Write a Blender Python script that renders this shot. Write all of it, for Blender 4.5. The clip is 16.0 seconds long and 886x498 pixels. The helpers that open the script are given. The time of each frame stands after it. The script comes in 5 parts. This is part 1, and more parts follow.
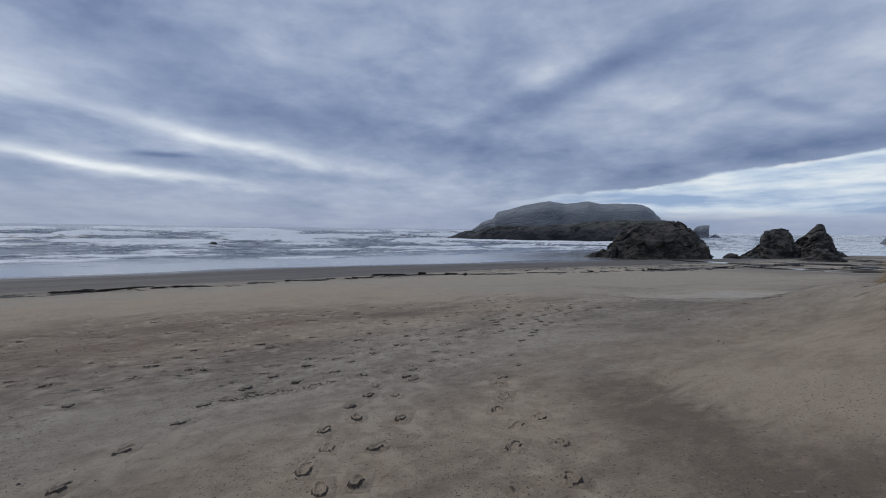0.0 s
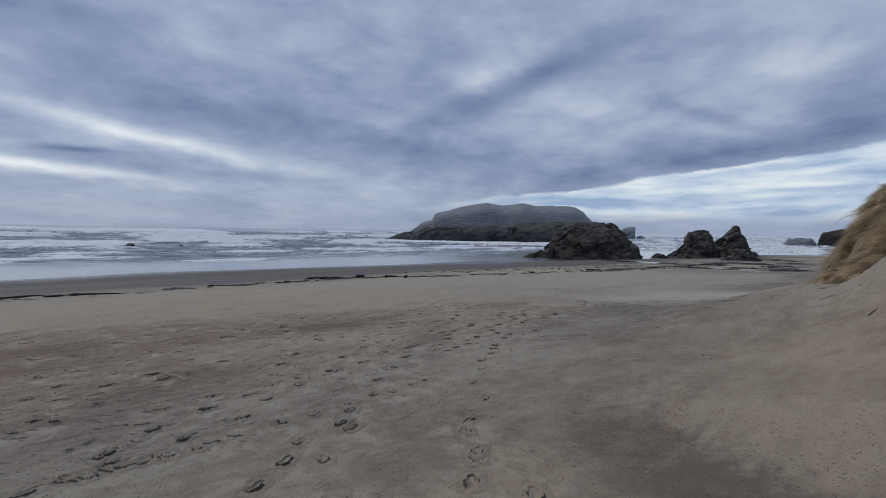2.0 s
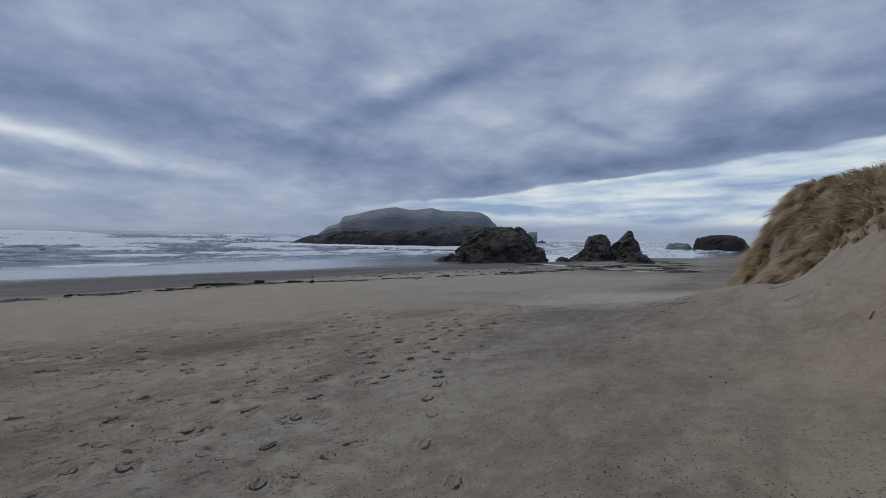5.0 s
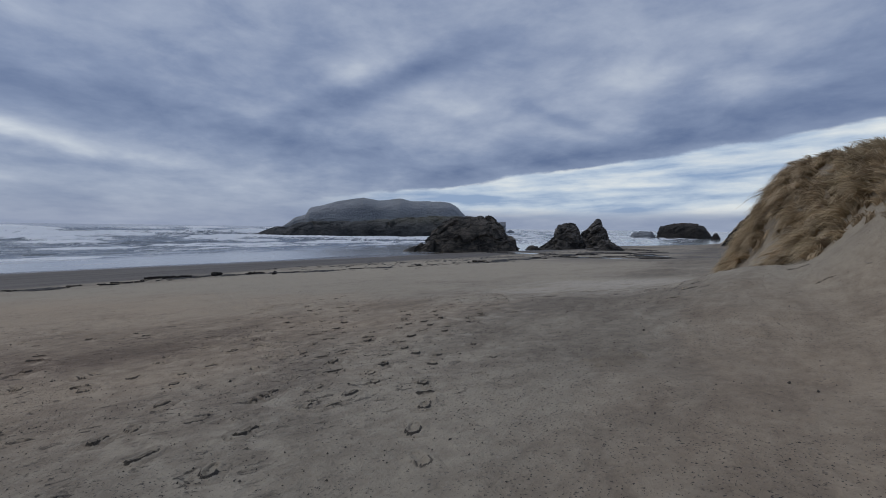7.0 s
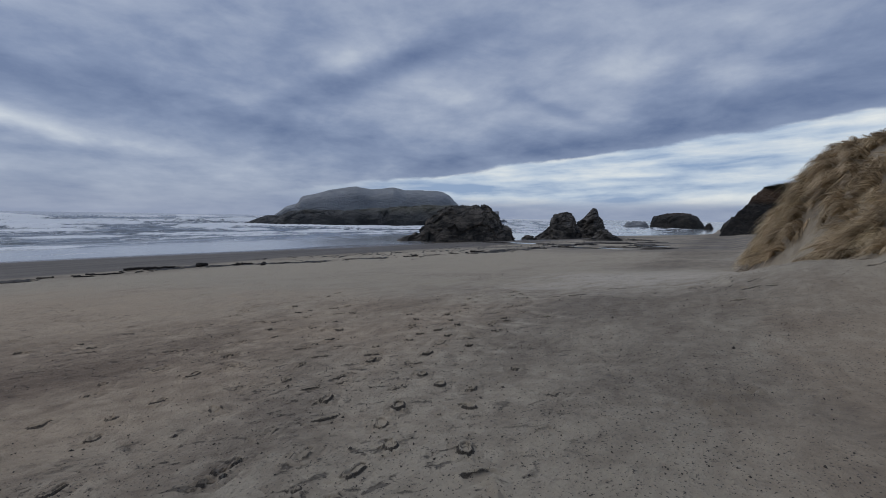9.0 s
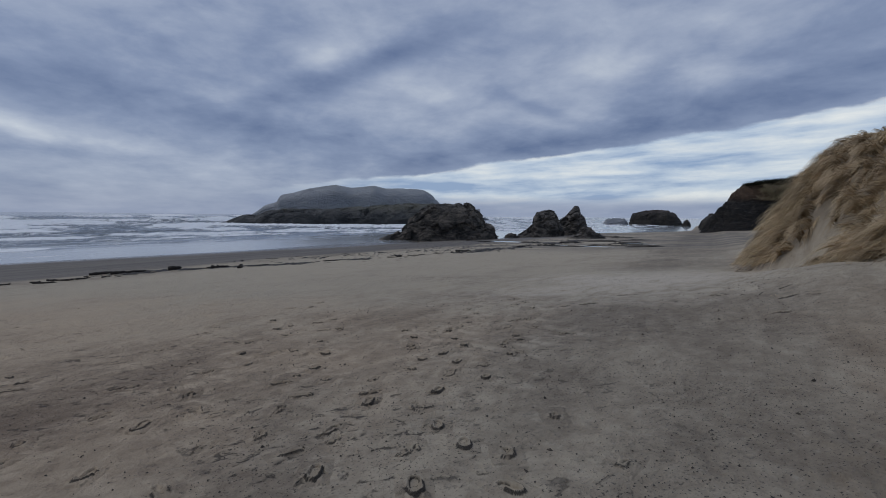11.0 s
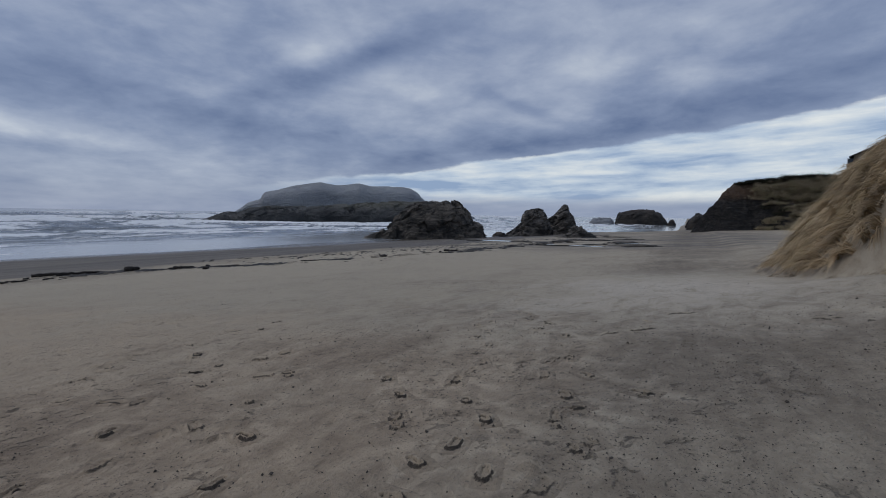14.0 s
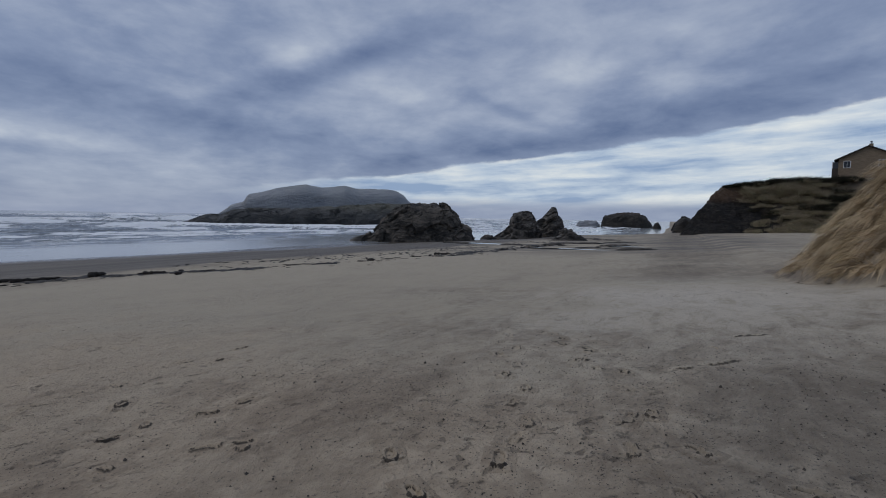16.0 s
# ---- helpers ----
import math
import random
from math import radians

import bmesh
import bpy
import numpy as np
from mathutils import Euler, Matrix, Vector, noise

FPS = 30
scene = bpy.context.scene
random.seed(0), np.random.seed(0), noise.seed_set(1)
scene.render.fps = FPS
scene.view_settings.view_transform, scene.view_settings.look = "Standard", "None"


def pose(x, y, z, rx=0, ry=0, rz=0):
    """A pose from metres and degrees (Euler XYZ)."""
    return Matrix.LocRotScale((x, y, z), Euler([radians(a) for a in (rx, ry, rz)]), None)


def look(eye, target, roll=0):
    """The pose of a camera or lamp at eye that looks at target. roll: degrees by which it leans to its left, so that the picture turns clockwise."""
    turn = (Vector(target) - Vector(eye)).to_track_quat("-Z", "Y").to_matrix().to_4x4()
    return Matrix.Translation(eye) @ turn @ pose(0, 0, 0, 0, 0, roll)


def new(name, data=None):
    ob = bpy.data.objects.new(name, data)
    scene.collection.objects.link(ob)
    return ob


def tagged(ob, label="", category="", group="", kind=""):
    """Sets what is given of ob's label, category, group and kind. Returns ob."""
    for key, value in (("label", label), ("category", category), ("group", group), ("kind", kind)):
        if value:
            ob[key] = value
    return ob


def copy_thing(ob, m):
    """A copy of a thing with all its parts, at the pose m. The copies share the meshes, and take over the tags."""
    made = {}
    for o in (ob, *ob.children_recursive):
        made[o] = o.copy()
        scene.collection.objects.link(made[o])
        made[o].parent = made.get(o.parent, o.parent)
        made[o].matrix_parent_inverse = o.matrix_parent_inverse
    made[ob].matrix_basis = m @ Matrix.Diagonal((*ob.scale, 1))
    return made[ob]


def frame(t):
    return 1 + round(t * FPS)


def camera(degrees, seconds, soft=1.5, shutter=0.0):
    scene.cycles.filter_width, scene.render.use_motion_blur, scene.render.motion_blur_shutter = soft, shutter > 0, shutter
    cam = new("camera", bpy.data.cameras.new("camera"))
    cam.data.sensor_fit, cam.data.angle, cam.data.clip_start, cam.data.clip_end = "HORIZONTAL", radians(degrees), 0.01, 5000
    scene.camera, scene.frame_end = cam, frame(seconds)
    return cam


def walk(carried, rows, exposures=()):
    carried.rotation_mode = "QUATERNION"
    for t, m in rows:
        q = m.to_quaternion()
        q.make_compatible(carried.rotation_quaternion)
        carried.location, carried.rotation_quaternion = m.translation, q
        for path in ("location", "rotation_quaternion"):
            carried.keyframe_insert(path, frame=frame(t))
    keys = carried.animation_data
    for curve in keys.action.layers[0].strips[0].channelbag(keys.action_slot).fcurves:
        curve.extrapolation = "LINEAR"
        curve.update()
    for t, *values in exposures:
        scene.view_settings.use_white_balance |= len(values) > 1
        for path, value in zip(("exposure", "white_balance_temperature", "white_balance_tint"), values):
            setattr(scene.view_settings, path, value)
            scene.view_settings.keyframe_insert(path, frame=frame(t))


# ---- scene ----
cam = camera(84.1, 16.0, soft=1.0)
PATH = [
    (0, (0.12, -1.178, 2.021), (0.141, 0.82, 1.938), 0.8),
    (0.5, (0.112, -0.807, 2.03), (0.183, 1.19, 1.948), 0.8),
    (1, (0.148, -0.353, 2.001), (0.283, 1.641, 1.919), 0.8),
    (1.5, (0.099, 0.024, 1.985), (0.294, 2.012, 1.904), 0.8),
    (2, (0.055, 0.402, 1.973), (0.325, 2.382, 1.898), 0.9),
    (2.5, (0.034, 0.843, 1.906), (0.359, 2.815, 1.835), 0.9),
    (3, (-0.057, 1.218, 1.867), (0.322, 3.18, 1.801), 1.0),
    (3.5, (-0.105, 1.573, 1.844), (0.352, 3.519, 1.787), 1.1),
    (4, (-0.031, 1.983, 1.793), (0.472, 3.918, 1.74), 1.0),
    (4.5, (0.059, 2.37, 1.736), (0.611, 4.292, 1.685), 1.1),
    (5, (0.165, 2.743, 1.727), (0.796, 4.64, 1.677), 1.2),
    (5.2, (0.203, 2.902, 1.682), (0.859, 4.79, 1.635), 1.1),
    (7.3, (0.576, 4.625, 1.466), (1.327, 6.476, 1.366), 0.8),
    (7.5, (0.59, 4.789, 1.477), (1.339, 6.64, 1.367), 0.9),
    (8, (0.676, 5.192, 1.446), (1.435, 7.039, 1.329), 0.9),
    (8.5, (0.771, 5.653, 1.434), (1.537, 7.497, 1.307), 0.8),
    (9, (0.828, 6.094, 1.421), (1.605, 7.932, 1.292), 0.9),
    (9.2, (0.879, 6.24, 1.42), (1.662, 8.076, 1.287), 0.8),
    (11.3, (1.029, 7.421, 1.491), (1.879, 9.226, 1.354), 0.6),
    (11.5, (1.094, 7.574, 1.493), (1.933, 9.385, 1.353), 1.0),
    (12, (1.229, 8.011, 1.463), (2.085, 9.813, 1.324), 1.0),
    (12.5, (1.395, 8.483, 1.426), (2.265, 10.278, 1.286), 1.0),
    (13, (1.53, 8.921, 1.401), (2.404, 10.715, 1.26), 1.0),
    (13.5, (1.734, 9.321, 1.368), (2.621, 11.107, 1.229), 0.9),
    (14, (1.972, 9.747, 1.367), (2.871, 11.528, 1.226), 0.9),
    (14.5, (2.122, 10.199, 1.344), (3.033, 11.974, 1.208), 1.0),
    (15, (2.28, 10.592, 1.302), (3.206, 12.36, 1.168), 0.9),
    (15.5, (2.39, 10.997, 1.314), (3.324, 12.76, 1.18), 1.0),
    (16, (2.455, 11.425, 1.292), (3.405, 13.181, 1.163), 1.0),
]
walk(cam, [(t, look(eye, target, roll)) for t, eye, target, roll in PATH],
     [(0.0, 0.20), (3.5, 0.17), (5.0, 0.07), (9.0, 0.05), (12.5, 0.05), (16.0, 0.02)])

# ---- world, sun and exposure ----
world = bpy.data.worlds.new("overcast_sky")
scene.world = world
world.use_nodes = True


class Net:
    """Short hand for node trees."""

    def __init__(self, tree):
        self.tree = tree
        tree.nodes.clear()

    def add(self, kind, **inputs):
        n = self.tree.nodes.new(kind)
        for key, value in inputs.items():
            self.put(n.inputs[key.replace("_", " ")], value)
        return n

    def put(self, socket, value):
        if isinstance(value, bpy.types.NodeSocket):
            self.tree.links.new(value, socket)
        else:
            socket.default_value = value

    def math(self, op, a, b=0.0, c=0.0, clamp=False):
        n = self.tree.nodes.new("ShaderNodeMath")
        n.operation, n.use_clamp = op, clamp
        for i, v in enumerate((a, b, c)):
            self.put(n.inputs[i], v)
        return n.outputs[0]

    def vmath(self, op, a, b=(0, 0, 0)):
        n = self.tree.nodes.new("ShaderNodeVectorMath")
        n.operation = op
        self.put(n.inputs[0], a)
        self.put(n.inputs[1], b)
        return n.outputs["Value" if op in ("DOT_PRODUCT", "LENGTH") else 0]

    def ramp(self, v, a, b, c=0.0, d=1.0, soft=True):
        n = self.tree.nodes.new("ShaderNodeMapRange")
        n.interpolation_type = "SMOOTHSTEP" if soft else "LINEAR"
        for i, x in enumerate((v, a, b, c, d)):
            self.put(n.inputs[i], x)
        return n.outputs[0]

    def noise(self, vec, scale, detail=4.0, rough=0.55, distort=0.0):
        n = self.add("ShaderNodeTexNoise", Scale=scale, Detail=detail, Roughness=rough, Distortion=distort)
        if vec is not None:
            self.put(n.inputs["Vector"], vec)
        return n.outputs["Fac"]

    def mapping(self, vec, scale=(1, 1, 1), rot=(0, 0, 0), loc=(0, 0, 0)):
        n = self.add("ShaderNodeMapping", Scale=scale, Rotation=rot, Location=loc)
        self.put(n.inputs["Vector"], vec)
        return n.outputs[0]

    def mix(self, f, a, b):
        n = self.tree.nodes.new("ShaderNodeMix")
        n.data_type = "RGBA"
        self.put(n.inputs[0], f)
        for i, v in ((6, a), (7, b)):
            self.put(n.inputs[i], v if isinstance(v, bpy.types.NodeSocket) else (*v, 1.0))
        return n.outputs[2]

    def colors(self, f, stops):
        n = self.tree.nodes.new("ShaderNodeValToRGB")
        e = n.color_ramp.elements
        while len(e) < len(stops):
            e.new(0.5)
        for el, (at, c) in zip(e, stops):
            el.position, el.color = at, (*c, 1.0)
        self.put(n.inputs[0], f)
        return n.outputs[0]

    def join(self, x, y, z):
        n = self.add("ShaderNodeCombineXYZ")
        for i, v in enumerate((x, y, z)):
            self.put(n.inputs[i], v)
        return n.outputs[0]


SUN_AZ, SUN_EL = -62.0, 48.0      # degrees clockwise from +y, and above the horizon


def build_sky():
    k = Net(world.node_tree)
    out = k.add("ShaderNodeOutputWorld")
    bg = k.add("ShaderNodeBackground", Strength=1.0)
    sky = k.add("ShaderNodeTexSky")
    sky.sky_type, sky.sun_disc = "NISHITA", False
    sky.sun_elevation, sky.sun_rotation = radians(SUN_EL), radians(SUN_AZ)
    way = k.add("ShaderNodeTexCoord").outputs["Generated"]
    sep = k.add("ShaderNodeSeparateXYZ", Vector=way)
    x, y, z = sep.outputs
    az = k.math("MULTIPLY", k.math("ARCTAN2", x, y), 57.29578)
    el = k.math("MULTIPLY", k.math("ARCSINE", z), 57.29578)
    # cloud deck seen in perspective
    up = k.math("ADD", k.math("MAXIMUM", z, 0.0), 0.16)
    flat = k.join(k.math("DIVIDE", x, up), k.math("DIVIDE", y, up), 0.0)
    turned = k.mapping(flat, rot=(0, 0, radians(8)))
    drawn = k.mapping(turned, scale=(1.0, 0.74, 1.0), loc=(3.1, 1.7, 0.0))
    big = k.noise(drawn, 0.62, 3.0, 0.5, 0.5)
    mid = k.noise(drawn, 1.5, 5.0, 0.53, 0.15)
    fine = k.noise(k.mapping(turned, scale=(1.0, 0.9, 1.0)), 4.2, 6.0, 0.6, 0.2)
    puff = k.noise(k.join(k.math("MULTIPLY", az, 0.085), k.math("MULTIPLY", el, 0.20), 0.0), 1.0, 9.0, 0.60, 0.25)
    v = k.math("ADD", k.math("MULTIPLY_ADD", big, 0.55, -0.275), k.math("MULTIPLY_ADD", mid, 0.60, -0.30))
    v = k.math("ADD", v, k.math("ADD", k.math("MULTIPLY_ADD", fine, 0.30, -0.15), k.math("MULTIPLY_ADD", puff, 0.62, -0.31)))
    v = k.math("ADD", v, 0.355)

    def blob(a0, e0, wa, we, slope, gain, ragged=0.0):
        """A broad lighter or darker part of the deck, lying along a tilted line."""
        da = k.math("SUBTRACT", az, a0)
        de = k.math("SUBTRACT", k.math("SUBTRACT", el, e0), k.math("MULTIPLY", da, slope))
        if ragged:
            de = k.math("ADD", de, k.math("MULTIPLY_ADD", mid, ragged * 2, -ragged))
        d = k.math("ADD", k.math("POWER", k.math("ABSOLUTE", k.math("DIVIDE", da, wa)), 2.0),
                   k.math("POWER", k.math("ABSOLUTE", k.math("DIVIDE", de, we)), 2.0))
        return k.math("MULTIPLY", k.math("EXPONENT", k.math("MULTIPLY", d, -1.0)), gain)

    for b in BLOBS:
        v = k.math("ADD", v, blob(*b))
    # the clearing above the sea, rising to the north
    top = k.math("ADD", k.math("MULTIPLY_ADD", k.math("SUBTRACT", az, 6.0), 0.122, 2.9), k.math("ADD", k.math("MULTIPLY_ADD", mid, 2.4, -1.2), k.math("MULTIPLY_ADD", puff, 1.6, -0.8)))
    gap = k.math("MULTIPLY", k.ramp(k.math("SUBTRACT", top, el), -0.15, 0.28), k.ramp(el, 1.0, 2.6))
    gap = k.math("MULTIPLY", gap, k.ramp(az, 1.0, 24.0))
    bands = k.noise(k.join(k.math("MULTIPLY", az, 0.055), k.math("SUBTRACT", k.math("MULTIPLY", el, 0.60), k.math("MULTIPLY", az, 0.035)), 0.0), 1.0, 4.0, 0.5, 0.15)
    tufts = k.noise(k.join(k.math("MULTIPLY", az, 0.16), k.math("MULTIPLY", el, 0.75), 0.0), 1.0, 8.0, 0.62, 0.2)
    bands = k.math("ADD", k.math("MULTIPLY", bands, 0.72), k.math("MULTIPLY_ADD", tufts, 0.40, -0.045))
    bands = k.math("ADD", bands, k.ramp(k.math("SUBTRACT", top, el), 2.6, 0.0, 0.0, 0.05))
    bands = k.math("ADD", bands, blob(25, 3.4, 3.2, 0.26, 0.03, -0.40, 0.15))
    # haze towards the horizon
    low = k.ramp(el, 7.0, 0.5)
    v = k.math("ADD", k.math("MULTIPLY", v, k.math("SUBTRACT", 1.0, k.math("MULTIPLY", low, 0.55))), k.math("MULTIPLY", low, 0.22))
    cloud = k.colors(v, SKY_STOPS)
    light = k.colors(bands, [(0.40, (0.25, 0.35, 0.53)), (0.52, (0.46, 0.55, 0.67)), (0.70, (0.79, 0.815, 0.80))])
    color = k.mix(gap, cloud, light)
    clear = k.vmath("MULTIPLY", sky.outputs[0], (0.09, 0.09, 0.09))
    color = k.mix(0.93, clear, color)
    k.put(bg.inputs["Color"], color)
    k.tree.links.new(bg.outputs[0], out.inputs[0])


SKY_STOPS = [(0.0, (0.105, 0.150, 0.275)), (0.28, (0.215, 0.270, 0.405)), (0.50, (0.345, 0.400, 0.520)),
             (0.72, (0.510, 0.560, 0.640)), (1.0, (0.820, 0.850, 0.860))]
# azimuth, elevation, half width, half height, slope, gain, raggedness
BLOBS = [
    (-14, 11.6, 24, 2.2, -0.10, -0.22, 2.4), (-22, 17.0, 18, 3.4, -0.20, -0.15, 3.0), (-22, 8.7, 16, 0.85, -0.16, 0.42, 1.1), (-32, 5.4, 12, 0.62, -0.11, 0.58, 0.9),
    (-41, 14.0, 6, 3.4, 0.0, 0.36, 3.0), (12, 17.6, 4.5, 2.0, 0.3, 0.22, 1.6), (2, 21.5, 9, 3.0, 0.0, 0.05, 3.0), (17, 16.6, 10, 1.5, 0.40, -0.32, 1.6),
    (42, 8.4, 26, 1.35, 0.115, -0.30, 0.7), (66, 12.8, 20, 1.4, 0.06, -0.12, 1.2), (42, 16.5, 16, 3.0, 0.15, 0.16, 4.0), (60, 19.0, 20, 3.0, 0.0, 0.06, 4.0),
    (3, 9.0, 7, 1.6, -0.1, -0.10, 1.6), (35, 12.2, 6, 0.8, -0.32, -0.20, 0.9), (24, 10.5, 8, 1.6, 0.1, 0.08, 1.5), (-29, 7.0, 2.8, 0.30, 0.03, -0.40, 0.25),
]
build_sky()

sun = new("sun", bpy.data.lights.new("sun", "SUN"))
sun.data.energy, sun.data.angle, sun.data.color = 0.75, radians(45), (1.0, 0.94, 0.86)
_a, _e = radians(SUN_AZ), radians(SUN_EL)
sun.matrix_world = look((0, 0, 60), (-60 * math.sin(_a) * math.cos(_e), -60 * math.cos(_a) * math.cos(_e), 60 - 60 * math.sin(_e)))


# ---- materials ----
def material(name):
    m = bpy.data.materials.new(name)
    m.use_nodes = True
    k = Net(m.node_tree)
    out = k.add("ShaderNodeOutputMaterial")
    b = k.add("ShaderNodeBsdfPrincipled")
    k.tree.links.new(b.outputs[0], out.inputs[0])
    return m, k, b


def bump(k, b, height, strength, distance):
    n = k.add("ShaderNodeBump", Strength=strength, Distance=distance)
    k.put(n.inputs["Height"], height)
    k.put(b.inputs["Normal"], n.outputs[0])


def sand_material():
    m, k, b = material("beach_sand")
    pos = k.add("ShaderNodeTexCoord").outputs["Object"]
    s = k.vmath("DOT_PRODUCT", pos, (-0.6, 0.8, 0.0))
    r = k.vmath("DOT_PRODUCT", pos, (0.8, 0.6, 0.0))
    rsv = k.join(r, s, 0.0)
    # dry sand blown in tongues over damp sand
    tongue = k.noise(k.mapping(rsv, scale=(0.20, 0.36, 1.0), rot=(0, 0, radians(-14))), 1.0, 6.0, 0.6, 1.0)
    patch = k.noise(rsv, 0.33, 4.0, 0.55, 0.4)
    wisps = k.noise(k.mapping(rsv, scale=(0.9, 2.4, 1.0), rot=(0, 0, radians(-16))), 1.0, 8.0, 0.7, 0.8)
    grain = k.noise(pos, 140.0, 3.0, 0.7)
    speck = k.noise(pos, 26.0, 3.0, 0.65)
    dryness = k.math("ADD", k.math("MULTIPLY_ADD", tongue, 0.60, 0.15), k.math("ADD", k.math("MULTIPLY", patch, 0.45), k.math("MULTIPLY_ADD", wisps, 0.50, -0.025)))
    dryness = k.math("ADD", dryness, k.math("MULTIPLY", k.ramp(s, 13.0, 19.0, 0.0, 0.22), k.ramp(s, 34.0, 28.0)))
    dryness = k.math("ADD", dryness, k.math("MULTIPLY", k.math("MULTIPLY", k.ramp(r, 6.5, 14.0, 0.0, 0.14), k.ramp(s, 6.5, 10.0)), k.ramp(s, 20.0, 14.0)))
    # the damp crusted belt that the trails follow, and dry sand blown over it from the dune
    wander = k.math("ADD", s, k.math("MULTIPLY_ADD", tongue, 5.0, -2.5))
    belt = k.math("MULTIPLY", k.ramp(wander, 2.6, 5.4), k.ramp(wander, 14.0, 8.5))
    dryness = k.math("ADD", dryness, k.math("MULTIPLY", belt, k.ramp(r, 6.0, 11.5, 0.02, -0.15)))

    # brown trampled sand lower down the beach
    low = k.math("MULTIPLY", k.math("MULTIPLY", k.ramp(k.math("ADD", r, k.math("MULTIPLY_ADD", patch, 6.0, -3.0)), 9.5, 2.5), k.ramp(wander, 4.6, 7.5)), k.ramp(wander, 19.0, 14.0))
    dryness = k.math("ADD", dryness, k.math("MULTIPLY", low, -0.17))

    def scoop(x0, y0, a, b, gain):
        sep = k.add("ShaderNodeSeparateXYZ", Vector=pos)
        dx = k.math("DIVIDE", k.math("ADD", k.math("SUBTRACT", sep.outputs[0], x0), k.math("MULTIPLY_ADD", wisps, 1.2, -0.6)), a)
        dy = k.math("DIVIDE", k.math("SUBTRACT", sep.outputs[1], y0), b)
        d = k.math("ADD", k.math("MULTIPLY", dx, dx), k.math("MULTIPLY", dy, dy))
        return k.math("MULTIPLY", k.math("EXPONENT", k.math("MULTIPLY", k.math("MULTIPLY", d, d), -1.0)), gain)

    dryness = k.math("ADD", dryness, k.math("ADD", scoop(2.25, 3.4, 0.55, 2.0, -0.22), scoop(3.6, 3.9, 0.9, 1.6, 0.16)))
    dryness = k.math("ADD", dryness, scoop(2.9, 1.6, 0.9, 0.7, -0.22))
    mottle = k.noise(pos, 5.0, 8.0, 0.72, 0.4)
    dryness = k.math("ADD", dryness, k.math("MULTIPLY_ADD", mottle, 0.62, -0.31))
    f = k.ramp(dryness, 0.52, 1.10)
    damp = k.mix(patch, (0.150, 0.117, 0.082), (0.206, 0.163, 0.115))
    damp = k.mix(k.math("MULTIPLY", low, 0.8), damp, (0.172, 0.124, 0.086))
    dry = k.mix(wisps, (0.370, 0.308, 0.222), (0.500, 0.427, 0.318))
    # above 0: dry sand; below 0: painted shade of broken edges
    dry_or_shade = k.add("ShaderNodeAttribute")
    dry_or_shade.attribute_name = "dry"
    f = k.math("ADD", f, k.math("MULTIPLY", dry_or_shade.outputs["Fac"], 0.75), clamp=True)
    # a long drift of dry sand in the lee of the dune
    lee = k.math("ADD", k.math("POWER", k.math("DIVIDE", k.math("SUBTRACT", k.math("ADD", r, k.math("MULTIPLY_ADD", wisps, 6.0, -3.0)), 22.3), 5.6), 2.0),
                 k.math("POWER", k.math("DIVIDE", k.math("SUBTRACT", k.math("ADD", s, k.math("MULTIPLY_ADD", tongue, 9.0, -4.5)), 6.7), 2.9), 2.0))
    f = k.math("ADD", f, k.math("MULTIPLY", k.math("EXPONENT", k.math("MULTIPLY", lee, -1.0)), 1.0), clamp=True)
    col = k.mix(f, damp, dry)
    drift = k.math("MULTIPLY", k.math("EXPONENT", k.math("MULTIPLY", lee, -1.0)), k.ramp(wisps, 0.28, 0.54))
    col = k.mix(k.math("MULTIPLY", drift, 0.95), col, (0.62, 0.55, 0.45))
    # rooty brown sand of the dune's bare bank
    bank = k.add("ShaderNodeAttribute")
    bank.attribute_name = "bank"
    col = k.mix(k.math("MULTIPLY", bank.outputs["Fac"], k.math("MULTIPLY_ADD", k.ramp(mottle, 0.35, 0.65), 0.45, 0.5)), col, k.mix(k.ramp(speck, 0.35, 0.65), (0.085, 0.062, 0.046), (0.205, 0.158, 0.118)))
    # colours footprint and crust faces near black, as their shade
    col = k.mix(k.math("MULTIPLY", k.math("MULTIPLY", dry_or_shade.outputs["Fac"], -2.2, clamp=True), 0.95), col, (0.030, 0.024, 0.018))
    col = k.mix(k.ramp(speck, 0.58, 0.70, 0.0, 0.6), col, (0.080, 0.066, 0.054))
    col = k.mix(k.ramp(grain, 0.35, 0.75, 0.0, 0.25), col, (0.31, 0.28, 0.23))
    flecks = k.noise(pos, 11.0, 5.0, 0.7, 0.3)
    col = k.mix(k.ramp(flecks, 0.60, 0.70, 0.0, 0.55), col, (0.42, 0.37, 0.29))
    # pits and crumbs of dark sand
    pits = k.noise(pos, 52.0, 2.0, 0.5)
    where = k.noise(pos, 0.5, 3.0, 0.5)
    col = k.mix(k.math("MULTIPLY", k.ramp(pits, 0.635, 0.68), k.ramp(where, 0.36, 0.56)), col, (0.045, 0.038, 0.032))
    col = k.mix(k.math("MULTIPLY", dry_or_shade.outputs["Fac"], 0.55, clamp=True), col, (0.50, 0.43, 0.33))
    # trampled crust: dark broken marks the size of a hand
    marks = k.noise(k.mapping(pos, scale=(1.0, 1.35, 1.0)), 6.0, 7.0, 0.66, 0.5)
    trampled = k.math("MULTIPLY", k.math("MULTIPLY", k.ramp(s, 4.2, 6.5), k.ramp(s, 27.0, 19.0)), k.ramp(r, 17.0, 6.0, 0.35, 1.0))
    broken = k.math("MULTIPLY", k.ramp(marks, 0.585, 0.65), k.math("MULTIPLY", trampled, k.ramp(where, 0.34, 0.60, 0.15, 1.0)))
